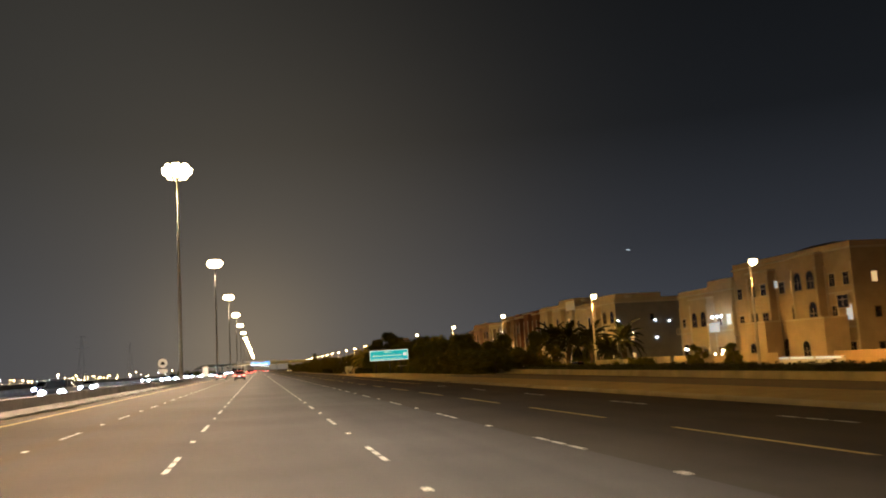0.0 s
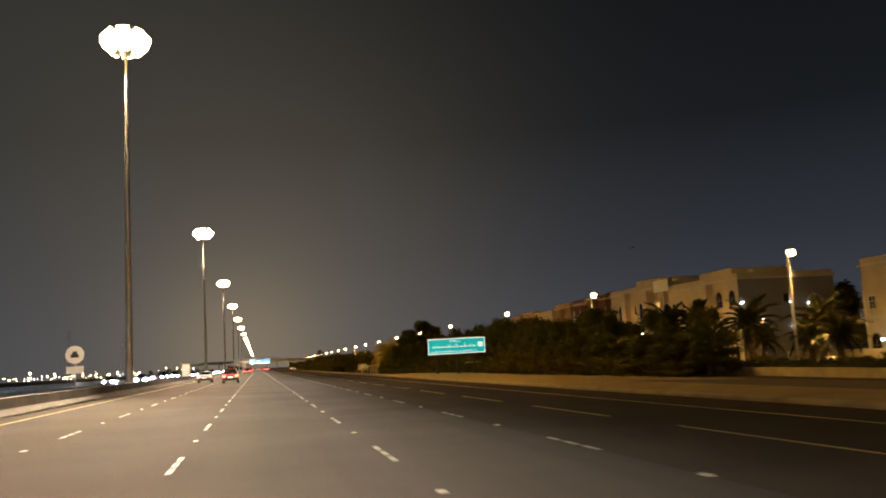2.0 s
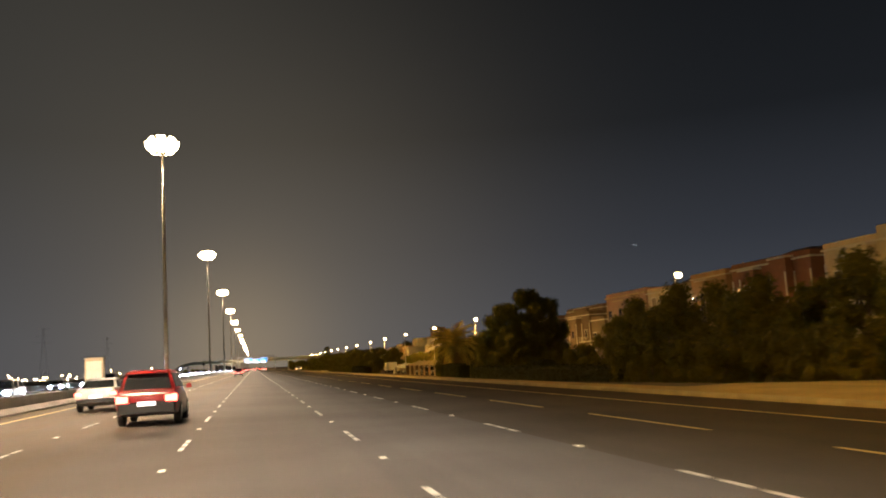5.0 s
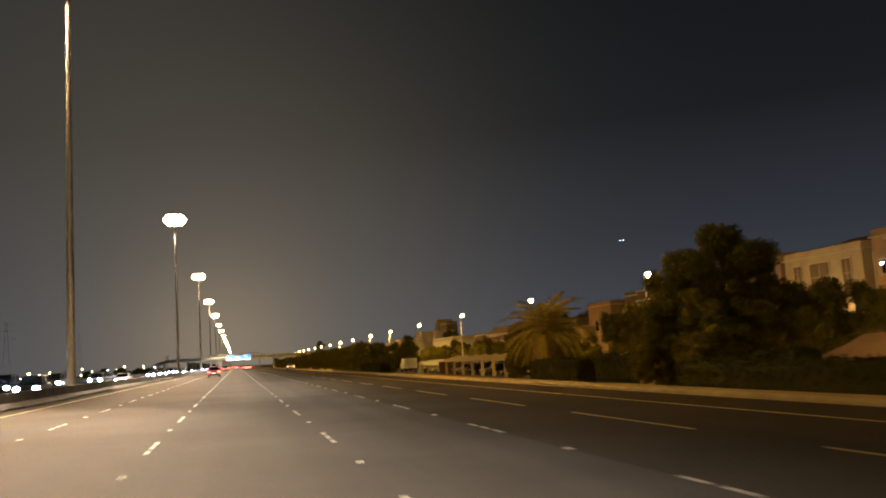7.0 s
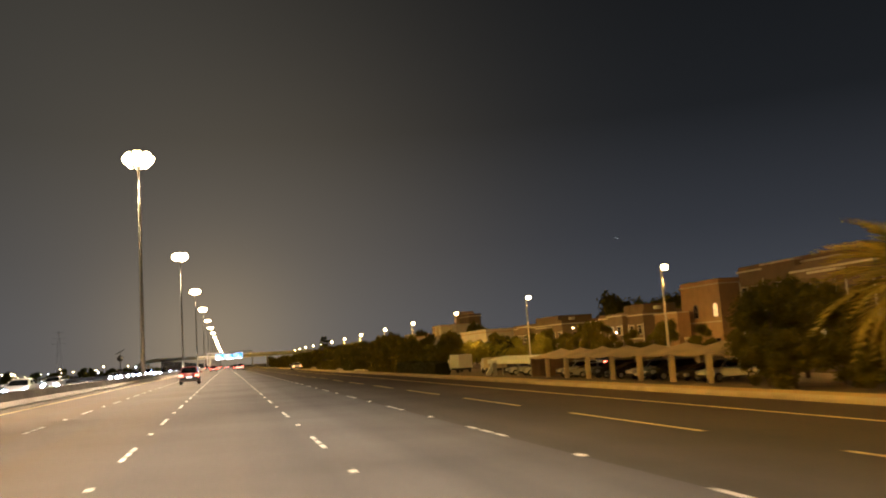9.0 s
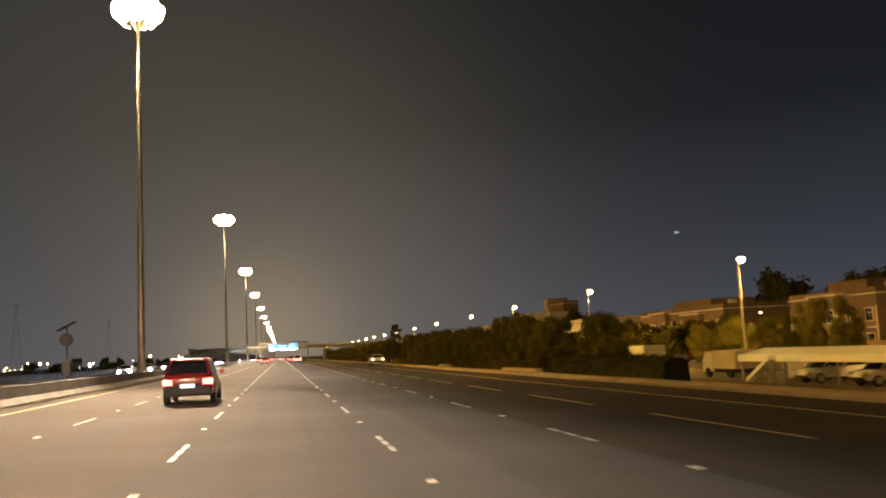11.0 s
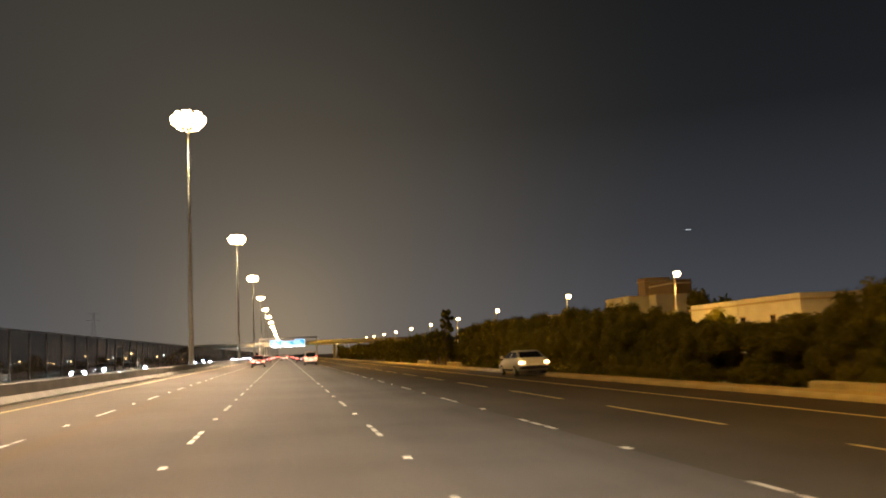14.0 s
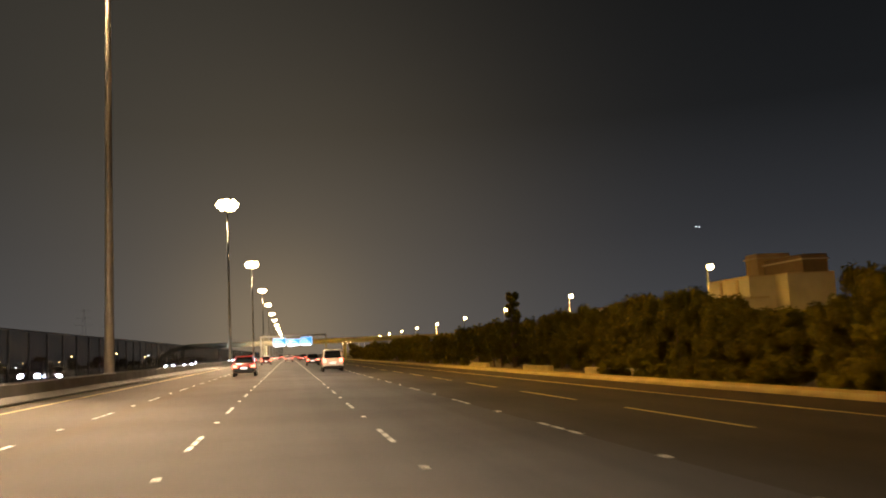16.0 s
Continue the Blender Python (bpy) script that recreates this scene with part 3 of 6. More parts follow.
def road_sign():
    s = thing("direction_sign", "wide green road sign with white lettering on steel posts, reflected headlights as glow", "road sign", pose(21.27, 145.2, -0.2, 0, 0, -2))
    w, z0, z1 = 3.23, 2.17, 3.88
    panel = part("panel", Geo().soft_box(-w, -0.04, z0, w, 0.04, z1, 0.02), SIGN_GREEN, s, "green panel with reflected headlights as glow")
    b = Geo()
    for x0, x1, za, zb in ((-w, w, z0, z0 + 0.09), (-w, w, z1 - 0.09, z1), (-w, -w + 0.09, z0 + 0.09, z1 - 0.09), (w - 0.09, w, z0 + 0.09, z1 - 0.09)):
        b.box(x0, -0.052, za, x1, -0.041, zb)
    part("border", b, SIGN_TEXT, panel, "white border")
    r = random.Random(3)
    rows = [(3.56, 0.30, -0.75, 0.45), (3.05, 0.50, -2.75, 2.2), (2.48, 0.24, -2.95, 2.3)]
    for zc, h, xa, xb in rows:
        x = xa
        t = Geo()
        while x < xb:
            ww = 0.14 + 0.34 * r.random()
            t.box(x, -0.050, zc - h * 0.30, min(x + ww, xb), -0.041, zc - h * 0.08)
            if r.random() < 0.6:
                t.box(x, -0.050, zc - h * 0.08, x + 0.06, -0.041, zc + h * (0.2 + 0.4 * r.random()))
            if r.random() < 0.4:
                t.box(x + ww * 0.5, -0.050, zc + h * 0.2, x + ww * 0.5 + 0.07, -0.041, zc + h * 0.36)
            x += ww + 0.05 + 0.07 * r.random()
        tagged(part("lettering", t, SIGN_TEXT, panel, "row of white lettering"), kind="stuff")
    part("arrow_patch", Geo().box(2.42, -0.050, 2.85, 2.95, -0.041, 3.35), SIGN_TEXT, panel, "white block")
    for x in (-2.25, 0.1, 1.95):
        part("post", Geo().box(x - 0.09, 0.042, -0.1, x + 0.09, 0.22, z1 - 0.15), DARK_STEEL, s)
    return s


road_sign()
rack = thing("roadside_rack", "low metal frame with a flat top beside the road sign", "frame", pose(25.4, 150.5, -0.5))
part("top", Geo().soft_box(-1.9, -0.3, 1.35, 1.9, 0.3, 1.47, 0.03), STEEL, rack)
for x in (-1.7, 0.0, 1.7):
    part("leg", Geo().box(x - 0.06, -0.06, -0.1, x + 0.06, 0.06, 1.348), DARK_STEEL, rack)


def round_sign(y, face, label):
    s = thing("round_sign", label, "road sign", pose(-11.35, y, 1.0))
    part("post", Geo().tube([(0, 0, 0), (0, 0, 2.6)], [0.05, 0.05], 8), STEEL, s)
    d = Geo().loft([[(0.55 * math.cos(a), yy, 2.1 + 0.55 * math.sin(a)) for a in (2 * math.pi * k / 28 for k in range(28))] for yy in (-0.06, -0.09)])
    disc = part("disc", d, face, s)
    ring = Geo()
    for k in range(28):
        a, b = 2 * math.pi * k / 28, 2 * math.pi * (k + 1) / 28
        ring.add([(r * math.cos(t), -0.096, 2.1 + r * math.sin(t)) for t in (a, b) for r in (0.43, 0.55)], [(0, 1, 3, 2)])
    part("rim", ring, face, disc)
    if face is not DARK_STEEL:
        part("symbol", Geo().box(-0.24, -0.098, 1.92, 0.24, -0.0905, 2.12).box(-0.14, -0.098, 2.121, 0.14, -0.0905, 2.3), TRIM, disc, "dark plain pictogram")
    part("plate", Geo().soft_box(-0.5, -0.09, 0.95, 0.5, -0.06, 1.38, 0.01), face, s)
    return s


round_sign(108.5, SIGN_WHITE, "round white road sign above a small white plate on the median")
cam_post = thing("traffic_sensor", "dark traffic sensor on a post under a tilted solar panel", "sensor", pose(-11.35, 334.3, 1.0))
part("post", Geo().tube([(0, 0, 0), (0, 0, 2.9)], [0.06, 0.05], 8), DARK_STEEL, cam_post)
part("battery_box", Geo().soft_box(-0.24, -0.2, 0.25, 0.24, 0.2, 0.95, 0.03), DARK_STEEL, cam_post)
part("head", Geo().loft([[(r * math.cos(2 * math.pi * k / 14), -0.20 + 0.28 * q, 2.15 + r * math.sin(2 * math.pi * k / 14)) for k in range(14)] for q, r in ((0, 0.22), (0.3, 0.34), (0.8, 0.34), (1.1, 0.2))]), DARK_STEEL, cam_post, smooth=True)
part("solar_panel", Geo().loft([[(-0.45, -0.3, 2.62), (0.45, -0.3, 3.08), (0.45, 0.3, 3.08), (-0.45, 0.3, 2.62)], [(-0.47, -0.3, 2.66), (0.43, -0.3, 3.12), (0.43, 0.3, 3.12), (-0.47, 0.3, 2.66)]]), GLASS_DARK, cam_post, "tilted dark solar panel")
utility = thing("utility_kiosk", "beige plastered utility kiosk at the end of the hedge", "kiosk", pose(32.4, 243.2, ground_z(32.4, 243.2)))
part("body", Geo().soft_box(-0.9, -1.5, -0.1, 0.9, 1.5, 1.9, 0.05), WALLS[3], utility)
part("roof_slab", Geo().soft_box(-1.05, -1.65, 1.902, 1.05, 1.65, 2.05, 0.04), WALLS[0], utility)
part("door", Geo().box(-0.93, -0.5, 0.05, -0.902, 0.5, 1.7), STEEL, utility)
c = thing("roadside_cabinet", "tall pale metal cabinet standing on the median barrier", "cabinet", pose(-11.35, 194.4, 1.0))
part("body", Geo().soft_box(-0.62, -0.35, 0, 0.62, 0.35, 1.95, 0.03), WALLS[1], c)
part("lid", Geo().soft_box(-0.68, -0.42, 1.951, 0.68, 0.42, 2.05, 0.03), WALLS[1], c)
part("door", Geo().box(-0.52, -0.368, 0.15, 0.52, -0.352, 1.8), SIGN_WHITE, c)

# gantry and bridge across the road
gt = thing("sign_gantry", "steel gantry across the road carrying lit blue signs", "gantry", pose(0, 785, 0))
for x in (-11.35, 15.5):
    part("post", Geo().box(x - 0.3, -0.3, -0.3, x + 0.3, 0.3, 9.2), STEEL, gt)
part("beam", Geo().box(-11.7, -0.25, 9.21, 15.8, 0.25, 9.9), STEEL, gt)
for x0, x1, z0, z1 in ((-6.4, -0.95, 6.0, 8.8), (-0.7, 4.85, 5.9, 8.25), (5.05, 9.85, 5.9, 8.95)):
    p = part("sign_panel", Geo().soft_box(x0, -0.75, z0, x1, -0.55, z1, 0.05), SIGN_LIT_BLUE, gt, "lit blue panel")
    edge = Geo().box(x0, -0.762, z0, x1, -0.752, z0 + 0.14).box(x0, -0.762, z1 - 0.14, x1, -0.752, z1).box(x0, -0.762, z0 + 0.14, x0 + 0.14, -0.752, z1 - 0.14).box(x1 - 0.14, -0.762, z0 + 0.14, x1, -0.752, z1 - 0.14)
    part("border", edge, SIGN_LIT, p, "lit white border")
    t = Geo()
    for i in range(3):
        zz = z0 + (z1 - z0) * (0.2 + 0.26 * i)
        t.box(x0 + 0.5, -0.765, zz, x0 + (x1 - x0) * (0.80 - 0.15 * i), -0.752, zz + 0.24)
    tagged(part("lettering", t, SIGN_LIT, p, "rows of lit white lettering"), kind="stuff")
    part("lamp_bar", Geo().soft_box(x0 + 0.6, -1.7, z0 - 0.45, x1 - 0.6, -1.55, z0 - 0.33, 0.03), BULB_COOL, gt, "bright lamp bar under the panel")
for x in (-8, 3.0, 7.5):
    part("hanger", Geo().box(x - 0.15, -0.55, 8.4, x + 0.15, -0.252, 9.6), STEEL, gt)

br = thing("road_bridge", "long concrete flyover crossing above the motorway", "bridge", pose(0, 862, 0.5))
part("deck", Geo().loft([[(-48, -6, 6.3), (-48, 6, 6.3), (-48, 7, 7.6), (-48, -7, 7.6)], [(90, -6, 5.9), (90, 6, 5.9), (90, 7, 7.2), (90, -7, 7.2)]]), BRIDGE, br)
for y in (-7.0, 6.7):
    part("parapet", Geo().loft([[(-48, y, 7.61), (-48, y + 0.3, 7.61), (-48, y + 0.3, 8.7), (-48, y, 8.7)], [(90, y, 7.21), (90, y + 0.3, 7.21), (90, y + 0.3, 8.3), (90, y, 8.3)]]), BRIDGE, br)
part("ramp", Geo().loft([[(-67, -6, -0.9), (-67, 6, -0.9), (-67, 6, -0.3), (-67, -6, -0.3)], [(-56, -6, 4.7), (-56, 6, 4.7), (-56, 7, 5.9), (-56, -7, 5.9)], [(-48.01, -6, 6.3), (-48.01, 6, 6.3), (-48.01, 7, 7.6), (-48.01, -7, 7.6)]]), BRIDGE, br, "sloping end of the deck")
part("ramp_parapet", Geo().loft([[(-67, -7, -0.29), (-67, -6.7, -0.29), (-67, -6.7, 0.7), (-67, -7, 0.7)], [(-56, -7, 5.91), (-56, -6.7, 5.91), (-56, -6.7, 7.0), (-56, -7, 7.0)], [(-48.01, -7, 7.61), (-48.01, -6.7, 7.61), (-48.01, -6.7, 8.7), (-48.01, -7, 8.7)]]), BRIDGE, br)
for x, top in ((-60, 2.3), (-56, 4.5), (-52, 5.3)):
    part("pier", Geo().soft_box(x - 0.5, -4.5, -2.8, x + 0.5, 4.5, top, 0.15), BRIDGE, br)
for x in (-34, -11.35, 28.3, 62):
    part("pier", Geo().soft_box(x - 0.6, -4.5, -2.8, x + 0.6, 4.5, 6.3, 0.2), BRIDGE, br)

# ---- mesh screen fence on the median ----
fence = thing("mesh_fence", "tall dark mesh screen fence on steel posts behind the median barrier", "fence", pose(-11.62, 400.2, 1.0))
FENCE_POST = Geo().box(-0.03, -0.03, 0, 0.03, 0.03, 2.32).mesh("post", TRIM)
FENCE_PANEL = Geo().box(-0.012, 0.032, 0.06, 0.012, 2.968, 2.25).mesh("mesh_panel", SCREEN)
for k in range(125):
    part("post", FENCE_POST, None, fence, m=pose(0, 3 * k, 0))
    if k < 124:
        part("mesh_panel", FENCE_PANEL, None, fence, m=pose(0, 3 * k, 0))
for z in (0.0, 2.26):
    part("rail", Geo().box(-0.03, 0, z + 0.002, 0.03, 372, z + 0.055), TRIM, fence)

# ---- low walls beside the verge ----
w = Geo().loft([[(x - 0.2, y, -1.1), (x + 0.2, y, -1.1), (x + 0.2, y, z), (x - 0.2, y, z)] for x, y, z in ((25.2, 5, -0.07), (26.9, 36, -0.07), (28.8, 85, -0.06), (30.2, 113, -0.06))])
structure("garden_wall", w, KERB, "long low sand-coloured wall behind the verge", "wall")
for x, y, l, h in ((30.4, 424, 14.0, 0.75), (30.4, 494, 15.0, 0.75), (31.0, 522, 12.0, 0.7), (17.2, 346, 9.0, 0.42), (31.5, 560, 16.0, 0.7), (20.0, 390.8, 5.5, 0.87), (39.2, 93.6, 8.0, 2.42)):
    blk = thing("concrete_block", "low pale concrete wall block standing at the edge of the planting", "block", pose(x, y, ground_z(x, y)), "concrete blocks beside the planting")
    part("body", Geo().soft_box(-0.28, -l / 2, -0.15, 0.28, l / 2, h, 0.06), KERB, blk)

# ---- villas ----


def window(parent, x, y, z, w, h, kind, frame_mat, arch=False):
    """A window on a wall that faces -x; the wall's face is at x."""
    fr = Geo()
    t = 0.14
    fr.box(x - 0.16, y - w / 2 - t - 0.08, z - t, x - 0.002, y + w / 2 + t + 0.08, z)
    fr.box(x - 0.10, y - w / 2 - t, z, x - 0.002, y - w / 2, z + h)
    fr.box(x - 0.10, y + w / 2, z, x - 0.002, y + w / 2 + t, z + h)
    if arch:
        n = 8
        for k in range(n):
            a0, a1 = math.pi * k / n, math.pi * (k + 1) / n
            q = [(y + r * math.cos(a), z + h + r * math.sin(a)) for a, r in ((a0, w / 2), (a0, w / 2 + t), (a1, w / 2 + t), (a1, w / 2))]
            fr.loft([[(x - 0.002, yy, zz) for yy, zz in q], [(x - 0.12, yy, zz) for yy, zz in q]])
    else:
        fr.box(x - 0.18, y - w / 2 - t - 0.1, z + h, x - 0.002, y + w / 2 + t + 0.1, z + h + t + 0.05)
    fr.box(x - 0.06, y - 0.035, z, x - 0.045, y + 0.035, z + h)
    fr.box(x - 0.06, y - w / 2, z + h * 0.62, x - 0.045, y - 0.036, z + h * 0.62 + 0.06)
    fr.box(x - 0.06, y + 0.036, z + h * 0.62, x - 0.045, y + w / 2, z + h * 0.62 + 0.06)
    o = part("window", fr, frame_mat, parent)
    g = Geo().box(x - 0.04, y - w / 2, z, x - 0.004, y + w / 2, z + h)
    if arch:
        ring = [(y + w / 2 * math.cos(math.pi * k / 8), z + h + w / 2 * math.sin(math.pi * k / 8)) for k in range(9)]
        g.loft([[(x - 0.004, yy, zz) for yy, zz in ring], [(x - 0.04, yy, zz) for yy, zz in ring]])
    part("pane", g, {"dark": WINDOW_DARK, "warm": WINDOW_WARM, "cool": WINDOW_COOL, "brown": WALLS[7]}[kind], o)


def side_window(parent, x, y, z, w, h, kind, frame_mat):
    """A window on a wall that faces -y; the wall's face is at y."""
    fr = Geo()
    t = 0.09
    fr.box(x - w / 2 - t, y - 0.07, z - t, x + w / 2 + t, y - 0.002, z)
    fr.box(x - w / 2 - t, y - 0.07, z + h, x + w / 2 + t, y - 0.002, z + h + t)
    fr.box(x - w / 2 - t, y - 0.07, z, x - w / 2, y - 0.002, z + h)
    fr.box(x + w / 2, y - 0.07, z, x + w / 2 + t, y - 0.002, z + h)
    o = part("window", fr, frame_mat, parent)
    part("pane", Geo().box(x - w / 2, y - 0.03, z, x + w / 2, y - 0.004, z + h), {"dark": WINDOW_DARK, "warm": WINDOW_WARM, "cool": WINDOW_COOL, "brown": WALLS[7]}[kind], o)


def villa(y0, y1, top, front=78.0, deep=16.0, wall=0, seed=0, label="", bays=2, roof="parapet", lit=(), blocks=(), bright=()):
    """A three-storey villa whose street front faces -x, from y0 to y1, on ground at -2."""
    r = random.Random(seed)
    base = -2.0
    v = thing("villa", label, "house", pose(front, y0, base), "villas along the service road")
    L, H = y1 - y0, top - base - 0.65
    wm = WALLS[wall]
    storeys = 3 if H > 13 else 2
    sh = (H - 1.0) / storeys
    part("wall", Geo().box(0, 0, 0, deep, L, H - 0.001), wm, v)
    # projecting bays, each with its own cap
    spans = []
    n = bays * 2 + 1
    seg = L / n
    for k in range(n):
        out = 1.3 if k % 2 == 1 else 0.0
        if out:
            bh = H * (0.92 + 0.12 * r.random())
            part("bay", Geo().box(-out, k * seg, 0, -0.002, (k + 1) * seg, bh), wm, v)
            part("bay_cornice", Geo().soft_box(-out - 0.25, k * seg - 0.25, bh + 0.002, 1.2, (k + 1) * seg + 0.25, bh + 0.32, 0.08), WALLS[(wall + 1) % 3], v)
        spans.append((k * seg, (k + 1) * seg, -out))
    # cornice, parapet and band courses
    part("cornice", Geo().soft_box(-0.32, -0.32, H + 0.001, deep + 0.32, L + 0.32, H + 0.28, 0.08), WALLS[(wall + 1) % 3], v)
    pg = Geo()
    pg.box(0.0, 0.0, H + 0.282, 0.25, L, H + 1.05)
    pg.box(0.251, 0.0, H + 0.282, deep, 0.25, H + 1.05)
    pg.box(0.251, L - 0.25, H + 0.282, deep, L, H + 1.05)
    part("parapet", pg, wm, v)
    for s in range(1, storeys):
        part("band", Geo().box(-0.10, 0.02, s * sh - 0.12, -0.003, seg - 0.02, s * sh + 0.12), WALLS[(wall + 1) % 3], v)
    if roof == "tiled":
        a = Geo().loft([[(1.2, 1.0, H + 0.29), (deep - 1, 1.0, H + 0.29), (deep - 1, L - 1.0, H + 0.29), (1.2, L - 1.0, H + 0.29)], [(deep * 0.4, L * 0.4, H + 2.4), (deep * 0.6, L * 0.4, H + 2.4), (deep * 0.6, L * 0.6, H + 2.4), (deep * 0.4, L * 0.6, H + 2.4)]])
        part("roof", a, ROOF_DARK, v, "dark tiled hip roof")
    elif roof == "room":
        part("roof_room", Geo().soft_box(3.5, L * 0.3, H + 0.29, deep - 3, L * 0.75, H + 2.6, 0.08), wm, v)
        tank = Geo().tube([(5, L * 0.15, H + 0.29), (5, L * 0.15, H + 1.9)], [0.8, 0.8], 14)
        part("water_tank", tank, WALLS[2], v)
    # windows, pilasters, a tall stair window and a balcony
    trim_mat = WALLS[(wall + 1) % 3]
    for k, (ya, yb, x) in enumerate(spans):
        width = yb - ya
        if k % 2 == 1 and storeys == 3 and r.random() < 0.5:
            window(v, x, (ya + yb) / 2, sh + 0.6, min(1.5, width * 0.4), sh * 1.35, "dark", trim_mat, True)
            window(v, x, (ya + yb) / 2, 0.8, min(1.9, width * 0.5), 1.7, "dark", trim_mat, True)
            continue
        for s in range(storeys):
            m = max(1, int(width / 2.9))
            style = r.random()
            for i in range(m):
                yc = ya + width * (i + 0.5) / m
                if r.random() < (0.14 if bays else 0.85):
                    continue
                q = r.random()
                kind = "cool" if q < 0.035 else ("warm" if q < 0.08 else "dark")
                ww = min(width / m * 0.62, 1.15 + 0.6 * style)
                window(v, x, yc, s * sh + (0.95 if s else 0.7), ww, (1.7 if s == storeys - 1 else 2.0), kind, trim_mat if style < 0.6 else FRAME, style > 0.72)
        if bays and width > 1.5:
            for yy in (ya + 0.02, yb - 0.32):
                part("pilaster", Geo().soft_box(x - 0.16, yy, 0.0, x - 0.002, yy + 0.30, sh * (storeys - 0.15), 0.03), trim_mat, v)
        if k % 2 == 0 and width > 3.0 and r.random() < 0.7:
            bal = part("balcony", Geo().box(x - 1.25, ya + 0.5, sh - 0.16, x - 0.17, yb - 0.5, sh + 0.02), trim_mat, v)
            part("balcony_rail", Geo().box(x - 1.25, ya + 0.5, sh + 0.95, x - 1.15, yb - 0.5, sh + 1.06), trim_mat, bal)
            nb = int((width - 1.0) / 0.8)
            for q in range(nb + 1):
                yy = ya + 0.56 + (width - 1.12) * q / max(nb, 1)
                part("baluster", Geo().box(x - 1.23, yy - 0.06, sh + 0.022, x - 1.17, yy + 0.06, sh + 0.948), trim_mat, bal)
    for s in range(storeys):
        for i in range(3):
            if r.random() < 0.6:
                side_window(v, deep * (0.2 + 0.28 * i), 0.0, s * sh + 1.1, 0.9, 1.4, "warm" if r.random() < 0.12 else "dark", FRAME)
    # door porch
    py = seg * (1 + 0.5) if bays else L / 2
    part("porch", Geo().box(-3.2, py - 1.6, 2.9, -1.32, py + 1.6, 3.25), WALLS[(wall + 1) % 3], v)
    for d in (-1.4, 1.4):
        part("column", Geo().tube([(-3.0, py + d, 0), (-3.0, py + d, 2.898)], [0.17, 0.15], 10), WALLS[(wall + 1) % 3], v)
    part("door", Geo().box(-1.37, py - 0.6, 0, -1.304, py + 0.6, 2.3), ROOF_DARK, v)
    # garden wall in front
    part("boundary_wall", Geo().box(-12.3, 0.3, 0, -12.0, L - 0.3, 1.9), wm, v)
    # lower blocks in front, and large lit windows standing just proud
    for ya, yb, out, bh in blocks:
        part("front_block", Geo().box(-out, ya, 0, -1.302, yb, bh), wm, v)
        part("block_cornice", Geo().soft_box(-out - 0.2, ya - 0.2, bh + 0.002, -1.31, yb + 0.2, bh + 0.25, 0.06), trim_mat, v)
        window(v, -out, (ya + yb) / 2, 0.7, min(1.6, (yb - ya) * 0.3), 1.7, "dark", trim_mat, True)
    for x, yc, zc, bw, bh, kind in bright:
        window(v, x - 0.19, yc, zc, bw, bh, kind, trim_mat)
    for yy, zz, cool in lit:
        part("wall_lamp", Geo().soft_box(-1.62, yy - 0.11, zz, -1.32, yy + 0.11, zz + 0.26, 0.04), BULB_COOL if cool else BULB_WARM, v, "glowing wall lamp")
    return v


